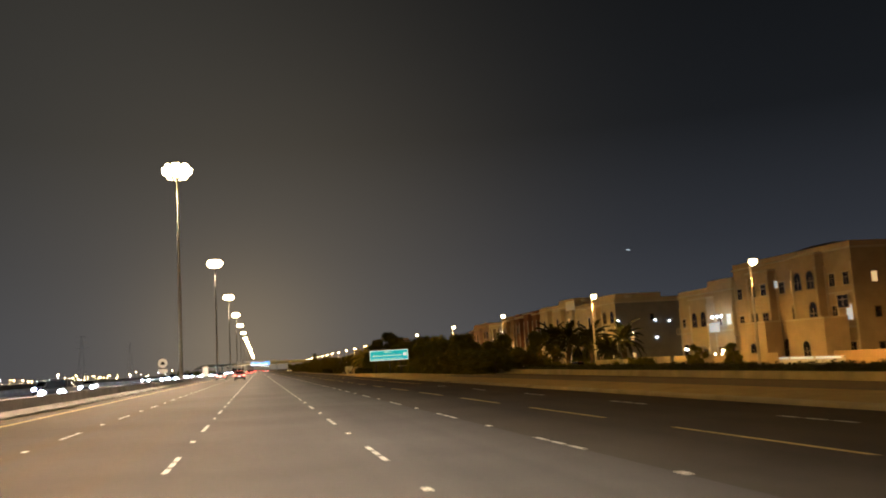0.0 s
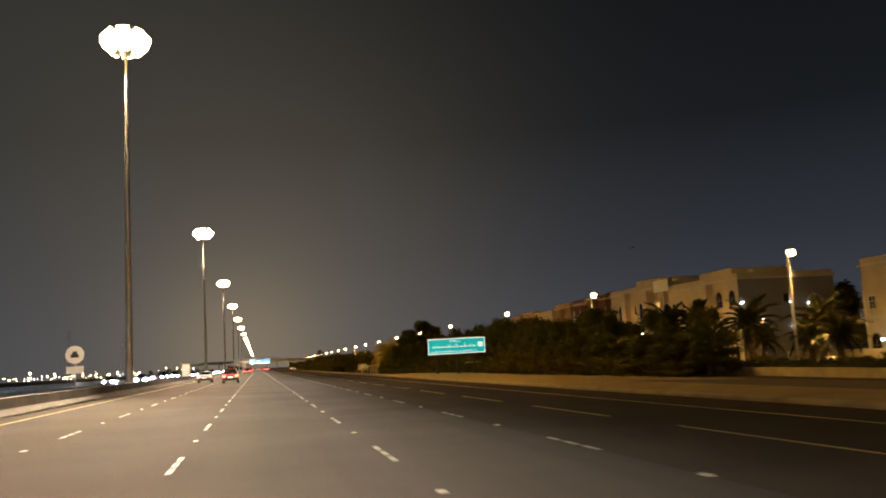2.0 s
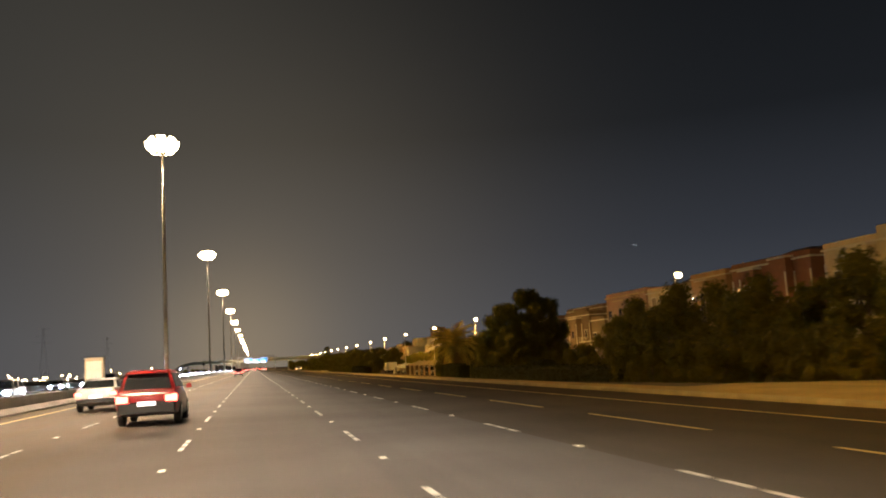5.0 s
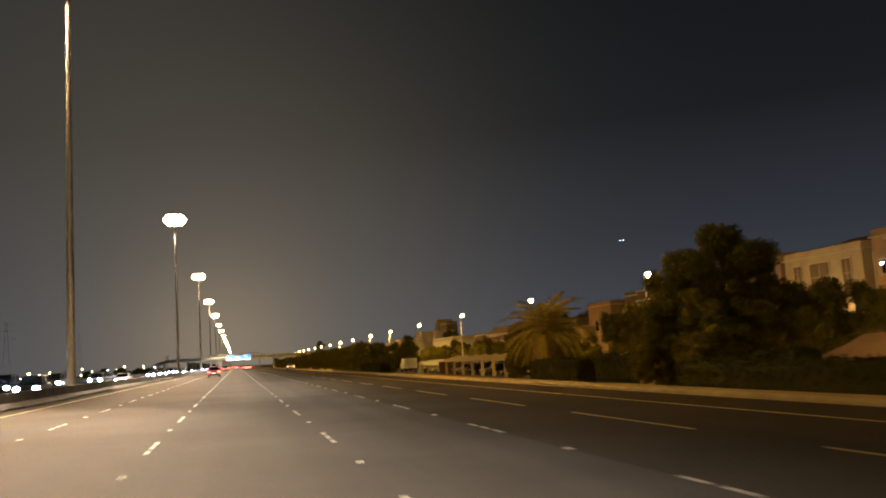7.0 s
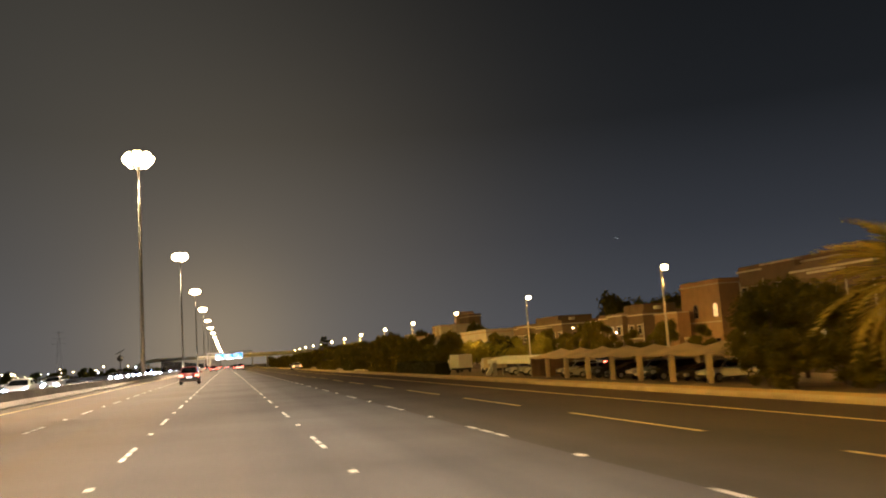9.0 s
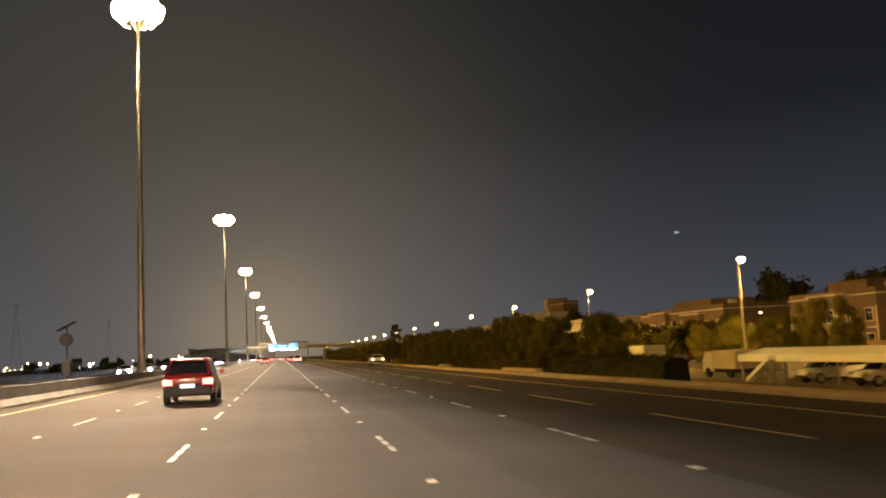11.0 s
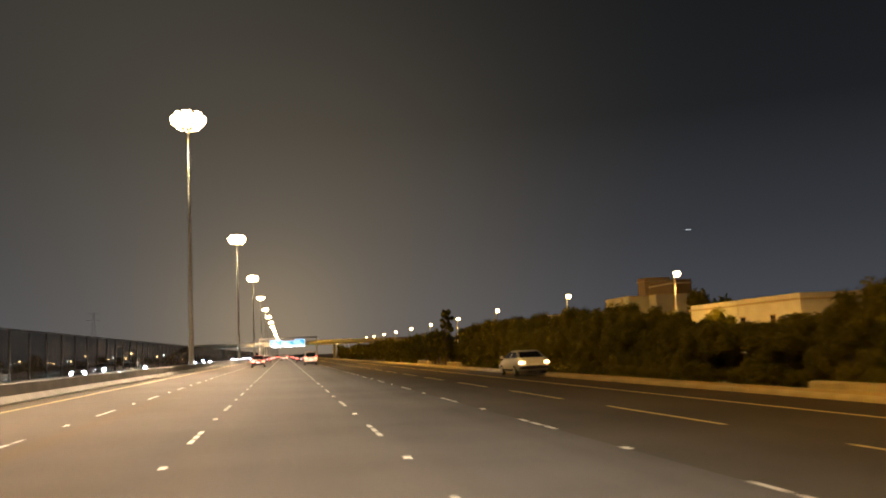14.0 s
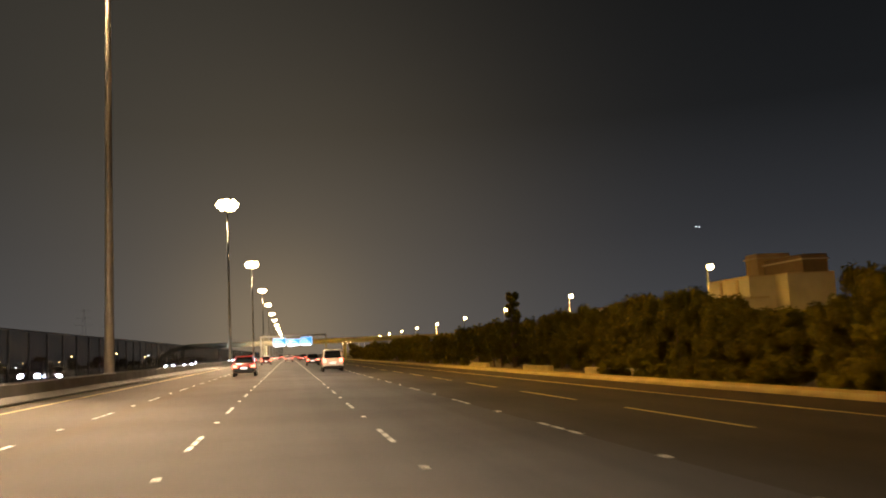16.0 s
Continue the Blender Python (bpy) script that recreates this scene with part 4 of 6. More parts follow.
L_BEIGE = "beige three-storey villa with dark windows and a parapet roof"
VILLAS = [
    (20, 54, 13.0, 78, 16, 1, "cream three-storey villa with projecting bays", 2, "tiled", (), (), ()),
    (58, 92, 13.2, 79, 16, 3, "ochre three-storey villa with a tiled roof", 2, "tiled", (), (), ()),
    (101.4, 131, 13.9, 78, 16, 0, "beige three-storey villa with tall bays and low front blocks", 2, "tiled", ((7.6, 3.6, 0),), ((0.3, 8.6, 5.0, 6.0), (15.6, 22.6, 4.0, 6.2)), ((-1.3, 15.4, 11.3, 0.8, 1.0, "cool"), (0, 14.0, 3.8, 0.9, 1.3, "warm"), (0, 2.4, 7.4, 2.3, 1.7, "dark"))),
    # the large glowing pane stands in for the lit balcony recess
    (132, 151, 11.0, 78, 14, 1, "cream villa with a brightly lit upper balcony", 1, "room", ((1.6, 7.9, 1), (3.0, 7.9, 1), (4.6, 7.9, 1), (2.0, 2.2, 0), (14.5, 2.6, 1)), (), ((-1.3, 4.0, 5.5, 3.4, 1.5, "cool"),)),
    (181, 206, 12.4, 78, 18, 1, "cream villa with a large plain grey side wall and small lamps", 1, "room", ((2.0, 5.0, 0),), (), ()),
    (208, 234, 13.6, 78, 16, 1, "cream villa with a stair tower and bays", 2, "room", ((8.0, 6.0, 0),), (), ()),
    (237, 258, 13.4, 78, 16, 4, "red-brown plastered villa with a roof terrace", 2, "tiled", (), (), ()),
    (260, 272, 13.2, 78, 16, 3, "narrow ochre villa with a red-brown side wall", 1, "parapet", ((9.0, 11.0, 1), (6.0, 3.0, 1), (2.4, 1.6, 1)), (), ()),
    (274, 290, 12.2, 78, 16, 1, "cream villa with tall brown window strips", 0, "tiled", ((6.0, 8.8, 0),), (), ((0, 12.9, 7.6, 1.7, 5.0, "brown"), (0, 8.2, 7.6, 4.0, 5.0, "brown"), (0, 2.8, 7.6, 1.7, 5.0, "brown"))),
    (291, 311, 12.8, 78, 16, 5, "pinkish villa with brightly lit upper windows", 1, "parapet", ((11.5, 8.2, 1),), (), ((0, 17.0, 6.8, 2.4, 0.9, "cool"), (-1.3, 8.6, 6.4, 2.6, 1.1, "cool"), (0, 15.6, 2.2, 1.0, 1.2, "cool"))),
    (313, 321, 8.4, 78, 14, 7, "small brown two-storey villa", 0, "parapet", (), (), ()),
    (322, 338, 10.0, 78, 16, 7, "brown villa with dark windows and a flat roof", 1, "parapet", (), (), ()),
    (344, 371, 12.8, 91, 16, 7, "dark brown three-storey villa with a flat roof", 1, "parapet", ((12.0, 8.0, 0), (4.0, 7.6, 0)), (), ()),
    (373, 387, 11.3, 88, 18, 3, "ochre villa with a tall blank front and a low front room", 0, "parapet", (), ((9.0, 18.0, 4.0, 8.0),), ()),
    (392, 413, 6.9, 82, 14, 7, "brown two-storey villa with a roof room", 1, "room", ((10.0, 5.0, 0),), (), ()),
    (431, 468, 6.9, 80, 16, 7, "long brown two-storey house with roof terraces", 2, "room", (), (), ()),
    (479, 497, 6.9, 75, 14, 2, "cream two-storey house with a blank front", 0, "parapet", (), (), ()),
    (499, 516, 6.9, 76, 14, 2, "white two-storey house with a blank front", 0, "parapet", (), (), ()),
        (557, 570, 15.0, 92, 5, 7, "brown upper part of a block of flats with a flat roof", 0, "parapet", (), (), ()),
    (570.5, 575, 16.6, 91, 7, 0, "square beige stair tower of a block of flats", 0, "parapet", (), (), ()),
    (580, 612, 8.2, 80, 16, 3, "ochre villa with a roof terrace", 2, "parapet", (), (), ()),
    (620, 650, 8.4, 80, 16, 1, "cream villa with bays", 2, "room", (), (), ()),
    (660, 692, 8.0, 82, 16, 0, L_BEIGE, 2, "tiled", (), (), ()),
]
for i, (y0, y1, top, fx, deep, wall, lab, bays, roof, lit, blocks, bright) in enumerate(VILLAS):
    house = villa(y0, y1, top, fx, deep, wall, 40 + i, lab, bays, roof, lit, blocks, bright)
    if y0 == 181:
        # grey sheet on the plain side wall: its cooler, weaker light put into the colour; and small lamps
        part("side_render", Geo().box(0.0, -0.0036, 0.0, deep, -0.0006, top + 1.3), WALLS[6], house, "grey side, its weaker light put into the colour")
        for dx, dz, warm in ((0.4, 9.7, 0), (9.4, 9.5, 0), (12.8, 9.2, 0), (9.4, 5.6, 0), (3.8, 6.8, 1), (15.6, 2.6, 1)):
            part("wall_lamp", Geo().soft_box(dx - 0.10, -0.26, dz, dx + 0.10, -0.003, dz + 0.2, 0.03), BULB_WARM if warm else BULB_COOL, house, "glowing wall lamp")
# pale house with a rounded corner and a low white annexe
rh = thing("villa", "pale plastered house with a rounded corner and a blank front", "house", pose(80.0, 551.0, -2.0), "villas along the service road")
outline = [(0.0, 4.0)] + [(4.0 - 4.0 * math.cos(a), 17.0 + 7.0 * math.sin(a)) for a in (0.0, 0.3, 0.6, 0.9, 1.2, 1.5708)] + [(14.0, 24.0), (14.0, 0.0), (5.0, 0.0), (5.0, 4.0)]
part("wall", Geo().loft([[(x, y, 0.0) for x, y in outline], [(x, y, 13.4) for x, y in outline]]), WALLS[2], rh)
part("coping", Geo().loft([[(x, y, 13.402) for x, y in outline], [(x, y, 13.65) for x, y in outline]]), WALLS[1], rh)
for yy in (7.5, 13.5):
    part("pilaster", Geo().soft_box(-0.45, yy, 0, -0.003, yy + 0.6, 13.2, 0.05), WALLS[1], rh)
window(rh, 0.0, 10.6, 8.2, 1.0, 1.5, "dark", WALLS[1])
window(rh, 0.0, 15.8, 8.0, 0.9, 1.3, "dark", WALLS[1])
an = part("annexe", Geo().soft_box(-6.0, -2.5, 0, -0.004, 3.4, 9.3, 0.05), WALLS[2], rh, "low white annexe")
part("parapet", Geo().soft_box(-6.15, -2.65, 9.302, -0.2, 3.55, 9.6, 0.05), WALLS[1], an)
ws = thing("lit_garden_wall", "low white garden wall with added glowing strips", "wall", pose(66.0, 89.0, -2.0))
part("body", Geo().soft_box(-0.15, 0, 0, 0.15, 16.0, 1.35, 0.04), WALLS[2], ws)
# glowing strips added for the wall's bright band; no such lamps known
for yy in (0.4, 5.6, 10.6):
    part("strip_light", Geo().soft_box(-0.19, yy, 1.05, -0.152, yy + 4.6, 1.25, 0.01), WINDOW_COOL, ws, "glowing white strip for the bright wall face")


def garden_lamp(x, y, h):
    """A lamp post of height h with a small glowing globe."""
    gl = thing("garden_lamp", "garden lamp post with a small glowing globe", "lamp", pose(x, y, -2.0), "garden lamps")
    part("post", Geo().tube([(0, 0, 0), (0, 0, h - 0.12)], [0.06, 0.05], 8), DARK_STEEL, gl)
    part("globe", Geo().loft([[(0.14 * math.sin(t) * math.cos(2 * math.pi * q / 12), 0.14 * math.sin(t) * math.sin(2 * math.pi * q / 12), h - 0.14 * math.cos(t)) for q in range(12)] for t in (0.3, 0.9, 1.5, 2.1, 2.8)]), BULB_WARM, gl, "glowing globe", smooth=True)


for x, y, h in ((68.0, 121.5, 1.9), (68.0, 119.6, 1.9), (67.5, 130.0, 2.9), (72.5, 406.0, 6.7), (70.0, 300.0, 1.9), (58.0, 246.4, 2.7), (58.0, 242.0, 3.1), (58.0, 239.9, 2.1), (58.2, 244.5, 2.1)):
    garden_lamp(x, y, h)
hb = thing("roof_hoarding", "white advertising board without legible writing on a roof", "billboard", pose(77.6, 205.0, 11.7))
part("board", Geo().soft_box(-0.1, 0, 0.3, 0.1, 6.2, 2.6, 0.03), SIGN_WHITE, hb)
for yy in (0.6, 5.4):
    part("post", Geo().box(0.102, yy, -0.4, 0.25, yy + 0.15, 2.4), STEEL, hb)
sg = thing("shop_sign", "glowing blue shop sign on posts beside the service road", "sign", pose(60.0, 238.0, -2.0))
part("panel", Geo().soft_box(-0.12, 0, 1.5, 0.12, 2.4, 2.1, 0.03), SIGN_LIT_BLUE, sg)
for yy in (0.3, 2.0):
    part("post", Geo().box(-0.05, yy, 0, 0.05, yy + 0.1, 1.498), STEEL, sg)

# ---- trees ----


def leaf_cloud(r, blobs, count, size):
    """Leaves, each a bent pair of small faces, spread round the surface of many lumps."""
    cs = np.array([b[0] for b in blobs])
    rs = np.array([b[1] for b in blobs])
    gen = np.random.RandomState(r.randrange(10**6))
    pick = gen.choice(len(blobs), count, p=rs**2 / (rs**2).sum())
    d = gen.normal(size=(count, 3))
    d /= np.linalg.norm(d, axis=1)[:, None]
    pos = cs[pick] + d * (rs[pick] * (0.62 + 0.5 * gen.rand(count)))[:, None]
    u = gen.normal(size=(count, 3))
    u -= d * (u * d).sum(1)[:, None] * 0.6
    u /= np.linalg.norm(u, axis=1)[:, None]
    w = np.cross(d + 0.4 * gen.normal(size=(count, 3)), u)
    w /= np.linalg.norm(w, axis=1)[:, None]
    s = size * (0.6 + 0.8 * gen.rand(count))[:, None]
    a, b = pos - u * s, pos + u * s
    c = pos + w * s * 0.8 + d * s * 0.15
    v = np.stack([a, c, b], 1).reshape(-1, 3)
    f = [(3 * i, 3 * i + 1, 3 * i + 2) for i in range(count)]
    return v.tolist(), f


HEIGHT = {}


def tree(seed, h, rad, low, leaves, size, leaf, name, label, category, tall=1.0, fine=1.0):
    """A tapered trunk with limbs and an uneven crown; low: where the crown begins; fine: how many times finer its clumps are."""
    r = random.Random(seed)
    t = thing(name, label, category)
    lean = (r.uniform(-0.3, 0.3), r.uniform(-0.3, 0.3))
    g = Geo().tube([(0, 0, -0.3), (lean[0] * 0.3, lean[1] * 0.3, h * 0.25), (lean[0], lean[1], h * 0.6)], [0.05 * h * 0.5, 0.035 * h * 0.5, 0.02 * h * 0.5], 8)
    blobs = []
    n = int((16 + 10 * r.random()) * fine * fine)
    for k in range(n):
        a, q = r.uniform(0, 2 * math.pi), r.random() ** 0.6
        z = low + (h - low) * r.uniform(0.08, 0.95)
        f = (z - low) / (h - low)
        rr = rad * q * math.sqrt(max(0.06, 1 - (2 * f - 0.9) ** 2 * 0.85)) * 0.85
        br = rad * r.uniform(0.22, 0.40) * tall / fine
        p = (rr * math.cos(a), rr * math.sin(a), z)
        blobs.append((p, br))
        if k < 9:
            g.tube([(lean[0] * 0.5, lean[1] * 0.5, h * r.uniform(0.2, 0.45)), (p[0] * 0.5, p[1] * 0.5, (h * 0.35 + z) / 2), p], [0.016 * h * 0.5, 0.011 * h * 0.5, 0.004 * h * 0.5], 5)
    part("trunk", g, BARK, t, smooth=True)
    v, f = leaf_cloud(r, blobs, leaves, size)
    c = Geo()
    c.v, c.f, c.m = v, f, [0] * len(f)
    # dense inner twigs and leaves: uneven lumps well inside the outer leaves
    for p, br in blobs:
        rings = []
        for i in range(5):
            th = math.pi * (i + 0.35) / 4.7
            rings.append([(p[0] + br * 0.72 * r.uniform(0.7, 1.12) * math.sin(th) * math.cos(ph), p[1] + br * 0.72 * r.uniform(0.7, 1.12) * math.sin(th) * math.sin(ph), max(0.02, p[2] - br * 0.72 * math.cos(th) * r.uniform(0.85, 1.1))) for ph in (2 * math.pi * q / 7 for q in range(7))])
        c.loft(rings)
    part("crown", c, leaf, t)
    HEIGHT[t.name] = max(q[2] for q in c.v)
    return t


D = "dense dark broadleaf tree with an uneven crown"
S = "bushy dark green shrub on planted earth"
TREES = [tree(10 + i, 8.0, 3.4, 1.2, 7600, 0.18, LEAF_DARK, "broadleaf_tree", D, "tree") for i in range(4)]
SHRUBS = [tree(30 + i, 5.6, 2.3, 0.15, 5000, 0.15, LEAF_DARK, "tall_shrub", S, "shrub") for i in range(4)]
BUSHES = [tree(50 + i, 2.4, 1.7, 0.05, 2300, 0.115, LEAF_DARK, "bush", "low rounded dark green bush", "bush") for i in range(3)]
YELLOW = [tree(60 + i, 6.0, 2.7, 1.0, 6000, 0.17, LEAF_LAMPLIT, "lit_tree", "leafy tree with street-lamp light put into its pale green leaves", "tree") for i in range(2)]
SLIM = [tree(70 + i, 10.5, 1.5, 0.6, 5500, 0.17, LEAF_DARK, "slim_tree", "tall slim dark tree", "tree") for i in range(2)]
BIG = [tree(80 + i, 8.0, 3.4, 0.3, 24000, 0.115, LEAF_DARK, "large_broadleaf_tree", "large dark broadleaf tree beside the verge", "tree", 1.0, 1.5) for i in range(2)]
FAR = [tree(90 + i, 8.0, 3.4, 0.5, 1000, 0.42, LEAF_DARK, "distant_tree", "distant dark broadleaf tree", "tree") for i in range(3)]
used = set()
plant_rng = random.Random(77)


def plant(kinds, x, y, s=1.0, top=None):
    """Plant one of the kinds at x, y, s wide; top: the height that its tip reaches."""
    k = plant_rng.choice(kinds)
    h = HEIGHT[k.name.split(".")[0] if k.name not in HEIGHT else k.name]
    zg = ground_z(x, y)
    if top is None:
        top = ground_z(x) + h * s * 0.92
    m = pose(x, y, zg, 0, 0, plant_rng.uniform(0, 360))
    sc = Matrix.Diagonal((s, s, (top - zg) / h, 1))
    ob = k if k.name not in used else copy_thing(k, m)
    used.add(k.name)
    ob.matrix_basis = m @ sc
    return ob


def along(table, y):
    for (ya, za), (yb, zb) in zip(table, table[1:]):
        if ya <= y <= yb:
            return za + (zb - za) * (y - ya) / (yb - ya)
    return table[-1][1]


def clipped_hedge(x, y0, y1, half, top, seed):
    """A long trimmed hedge: an uneven dense core with a skin of small leaves."""
    r = random.Random(seed)
    z0 = min(ground_z(x, y0), ground_z(x, y1)) - 0.1
    hd = thing("clipped_hedge", "long trimmed dark green hedge with a level top", "hedge", pose(x, y0, z0), "trimmed hedges")
    L, H = y1 - y0, top - z0
    n = max(3, int(L / 0.9))
    rings, blobs = [], []
    for i in range(n + 1):
        y = L * i / n
        w, h = half * r.uniform(0.74, 0.86), H * r.uniform(0.88, 0.95)
        rings.append([(-w, y, 0), (-w * r.uniform(0.95, 1.06), y, h * 0.5), (-w * 0.92, y, h * 0.9), (-w * 0.4, y, h), (w * 0.4, y, h), (w * 0.92, y, h * 0.9), (w, y, 0)])
        for q in range(4):
            blobs.append(((-w * 0.8, y, h * (0.12 + 0.23 * q)), 0.42))
        blobs += [((-w * 0.4, y, h - 0.2), 0.4), ((w * 0.3, y, h - 0.2), 0.4)]
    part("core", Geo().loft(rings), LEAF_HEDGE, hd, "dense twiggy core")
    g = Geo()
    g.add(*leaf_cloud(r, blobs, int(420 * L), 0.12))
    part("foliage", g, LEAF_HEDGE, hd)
    return hd


# y 97 to 225: thick belt behind the sign
for i in range(9):
    plant(SHRUBS, 27.2 + plant_rng.uniform(-0.6, 0.8), 102.0 + 2.5 * i, plant_rng.uniform(0.85, 1.05), plant_rng.uniform(2.4, 3.1))
    plant(BUSHES, 25.0 + plant_rng.uniform(-0.4, 0.6), 101.8 + 2.5 * i, plant_rng.uniform(0.8, 1.0), plant_rng.uniform(0.5, 1.3))
for i in range(21):
    plant(SHRUBS, 29.0 + plant_rng.uniform(-1.2, 1.6), 119 + 3.6 * i + plant_rng.uniform(-1, 1), plant_rng.uniform(0.95, 1.25))
for i in range(10):
    plant(TREES, 36 + plant_rng.uniform(-2, 3), 126 + 6.8 * i + plant_rng.uniform(-2, 2), plant_rng.uniform(0.75, 0.9), None if i < 6 else plant_rng.uniform(2.8, 3.8))
for i in range(26):
    plant(BUSHES, 25.2 + plant_rng.uniform(-0.8, 1.2), 121 + 3.0 * i, plant_rng.uniform(0.7, 1.1))
for x, y, s in ((27, 176, 0.95), (28, 180, 1.0), (29, 185, 0.9)):
    plant(SHRUBS, x, y, s, 2.3)
clipped_hedge(25.0, 184, 224, 1.3, 0.42, 1)
clipped_hedge(33.6, 226, 260, 1.2, 0.66, 2)
clipped_hedge(29.2, 250, 261.5, 1.1, 0.58, 7)
clipped_hedge(27.0, 341, 366, 1.3, 0.45, 4)
# the big tree and its neighbours
for x, y, s, top in ((35.0, 237.0, 1.25, 10.0), (32.0, 236.5, 1.15, 8.2), (37.0, 235.6, 0.95, 8.6), (30.6, 236.2, 0.9, 6.4), (29.8, 237.4, 0.7, 4.4), (33.6, 234.6, 1.1, 6.8), (38.6, 238.0, 0.8, 5.6)):
    plant(BIG, x, y, s, top)
for x, y, s, top in ((29.5, 230.0, 1.0, 2.6), (30.5, 239.0, 1.0, 3.2), (29.0, 235.6, 0.8, 2.2)):
    plant(SHRUBS, x, y, s, top)
for x, y, s, top in ((37, 278, 0.8, 4.8), (35.5, 283, 0.85, 5.0), (41, 287, 0.9, 5.7), (45.5, 279, 0.8, 5.6), (46.5, 277, 0.8, 6.6), (60, 262, 1.0, 6.4), (62, 270, 0.95, 6.0), (57.5, 255, 0.95, 6.8), (61, 247, 0.9, 6.0), (58, 249, 0.85, 5.4), (56.5, 259, 0.85, 6.9), (59.5, 258, 0.9, 7.3), (63.0, 256, 0.9, 6.8)):
    plant(TREES, x, y, s, top)
for x, y in ((33.5, 270), (35.0, 274), (32.0, 276), (33.0, 280)):
    plant(SHRUBS, x, y, 0.8, 1.8)
# in front of the first villas
clipped_hedge(36.4, 16, 60, 1.2, -0.05, 5)
clipped_hedge(36.8, 61, 118, 1.2, 0.05, 6)
for i in range(12):
    plant(BUSHES, 40 + plant_rng.uniform(0, 4), 88 + 3.5 * i, plant_rng.uniform(0.8, 1.1))
for x, y, s in ((42, 128, 0.9), (64, 168, 0.8), (63, 108, 0.45), (64, 120, 0.45), (57, 178, 0.7), (60, 186, 0.75), (58, 196, 0.7)):
    plant(TREES, x, y, s)
# behind the villas
for i in range(22):
    plant(FAR, 98 + plant_rng.uniform(0, 6), 98 + 17 * i + plant_rng.uniform(-5, 5), plant_rng.uniform(1.7, 2.2))
# behind the white houses
for x, y, s, top in ((86, 531, 1.0, 11.6), (89, 537, 1.1, 12.4), (87, 524, 0.9, 9.8), (84, 607, 1.1, 12.5), (86, 615, 1.0, 11.5), (88, 403, 0.9, 11.0), (99, 412, 1.0, 10.6), (97, 424, 1.0, 9.8), (98, 437, 0.9, 9.4), (66, 583, 1.2, 8.8), (64, 594, 1.1, 9.2), (66, 604, 1.2, 8.4), (64, 617, 1.2, 9.0), (66, 630, 1.2, 8.6), (65, 643, 1.2, 9.0), (66, 656, 1.2, 8.2), (65, 670, 1.2, 8.8), (66, 684, 1.2, 8.4)):
    plant(FAR, x, y, s, top)
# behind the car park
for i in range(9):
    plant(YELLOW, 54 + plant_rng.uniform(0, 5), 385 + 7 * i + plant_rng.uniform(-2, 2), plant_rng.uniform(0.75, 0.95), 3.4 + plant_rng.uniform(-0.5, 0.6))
for i in range(8):
    plant(TREES, 61 + plant_rng.uniform(0, 5), 330 + 9 * i + plant_rng.uniform(-2, 2), plant_rng.uniform(0.55, 0.8))
for i in range(15):
    plant(TREES, 66 + plant_rng.uniform(-2.5, 3.5), 376 + 6.2 * i + plant_rng.uniform(-2, 2), plant_rng.uniform(0.6, 0.8), plant_rng.uniform(3.8, 5.8))
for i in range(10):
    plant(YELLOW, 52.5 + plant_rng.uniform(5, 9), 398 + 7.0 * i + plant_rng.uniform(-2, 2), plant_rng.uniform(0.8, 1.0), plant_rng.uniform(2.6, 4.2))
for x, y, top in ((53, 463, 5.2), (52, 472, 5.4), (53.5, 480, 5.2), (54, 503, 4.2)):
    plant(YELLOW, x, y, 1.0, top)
# y 366 to 486: tall thicket beside the verge, its top rising and falling
THICKET = [(366, 0.4), (374.6, 1.2), (377, 1.8), (379.5, 2.9), (382, 4.2), (386, 5.2), (393.7, 5.9), (398.9, 5.9), (401, 5.2), (404, 4.0), (407, 2.9), (412, 2.6), (418, 2.4), (424, 2.9), (430, 4.0), (440, 4.6), (444, 4.8), (447, 5.2), (451, 5.2), (454, 4.4), (457, 3.6), (460, 3.1), (464, 3.2), (470, 3.7), (473, 4.8), (479, 5.4), (486, 5.6)]
y = 377.0
while y < 485.5:
    top = along(THICKET, y)
    plant(SHRUBS, 29.6 + plant_rng.uniform(-0.7, 0.9), y, plant_rng.uniform(0.78, 0.98), top * plant_rng.uniform(0.94, 1.03))
    plant(SHRUBS, 32.2 + plant_rng.uniform(-0.8, 1.0), y + 0.9, plant_rng.uniform(0.8, 1.0), top * plant_rng.uniform(0.85, 1.0))
    if plant_rng.random() < 0.55:
        plant(BUSHES, 27.2 + plant_rng.uniform(-0.6, 0.5), y + 0.4, plant_rng.uniform(0.7, 1.0), plant_rng.uniform(-0.4, 0.9))
    y += plant_rng.uniform(1.7, 2.4)
for x, y, top in ((30.5, 361.5, 2.0), (31.5, 365, 2.2), (33, 369, 1.6)):
    plant(BUSHES, x, y, 1.3, top)
y = 494.0
while y < 545:
    plant(TREES, 39 + plant_rng.uniform(-1.5, 3), y, plant_rng.uniform(0.6, 0.75), plant_rng.uniform(5.6, 6.8))
    plant(SHRUBS, 36.5 + plant_rng.uniform(-1, 1), y + 1.5, plant_rng.uniform(0.8, 1.0), plant_rng.uniform(2.0, 3.6))
    y += plant_rng.uniform(2.6, 3.6)
while y < 800:
    plant(FAR, 30 + plant_rng.uniform(-2, 6), y, plant_rng.uniform(0.7, 0.95), plant_rng.uniform(3.0, 6.0))
    y += plant_rng.uniform(3.0, 4.4)
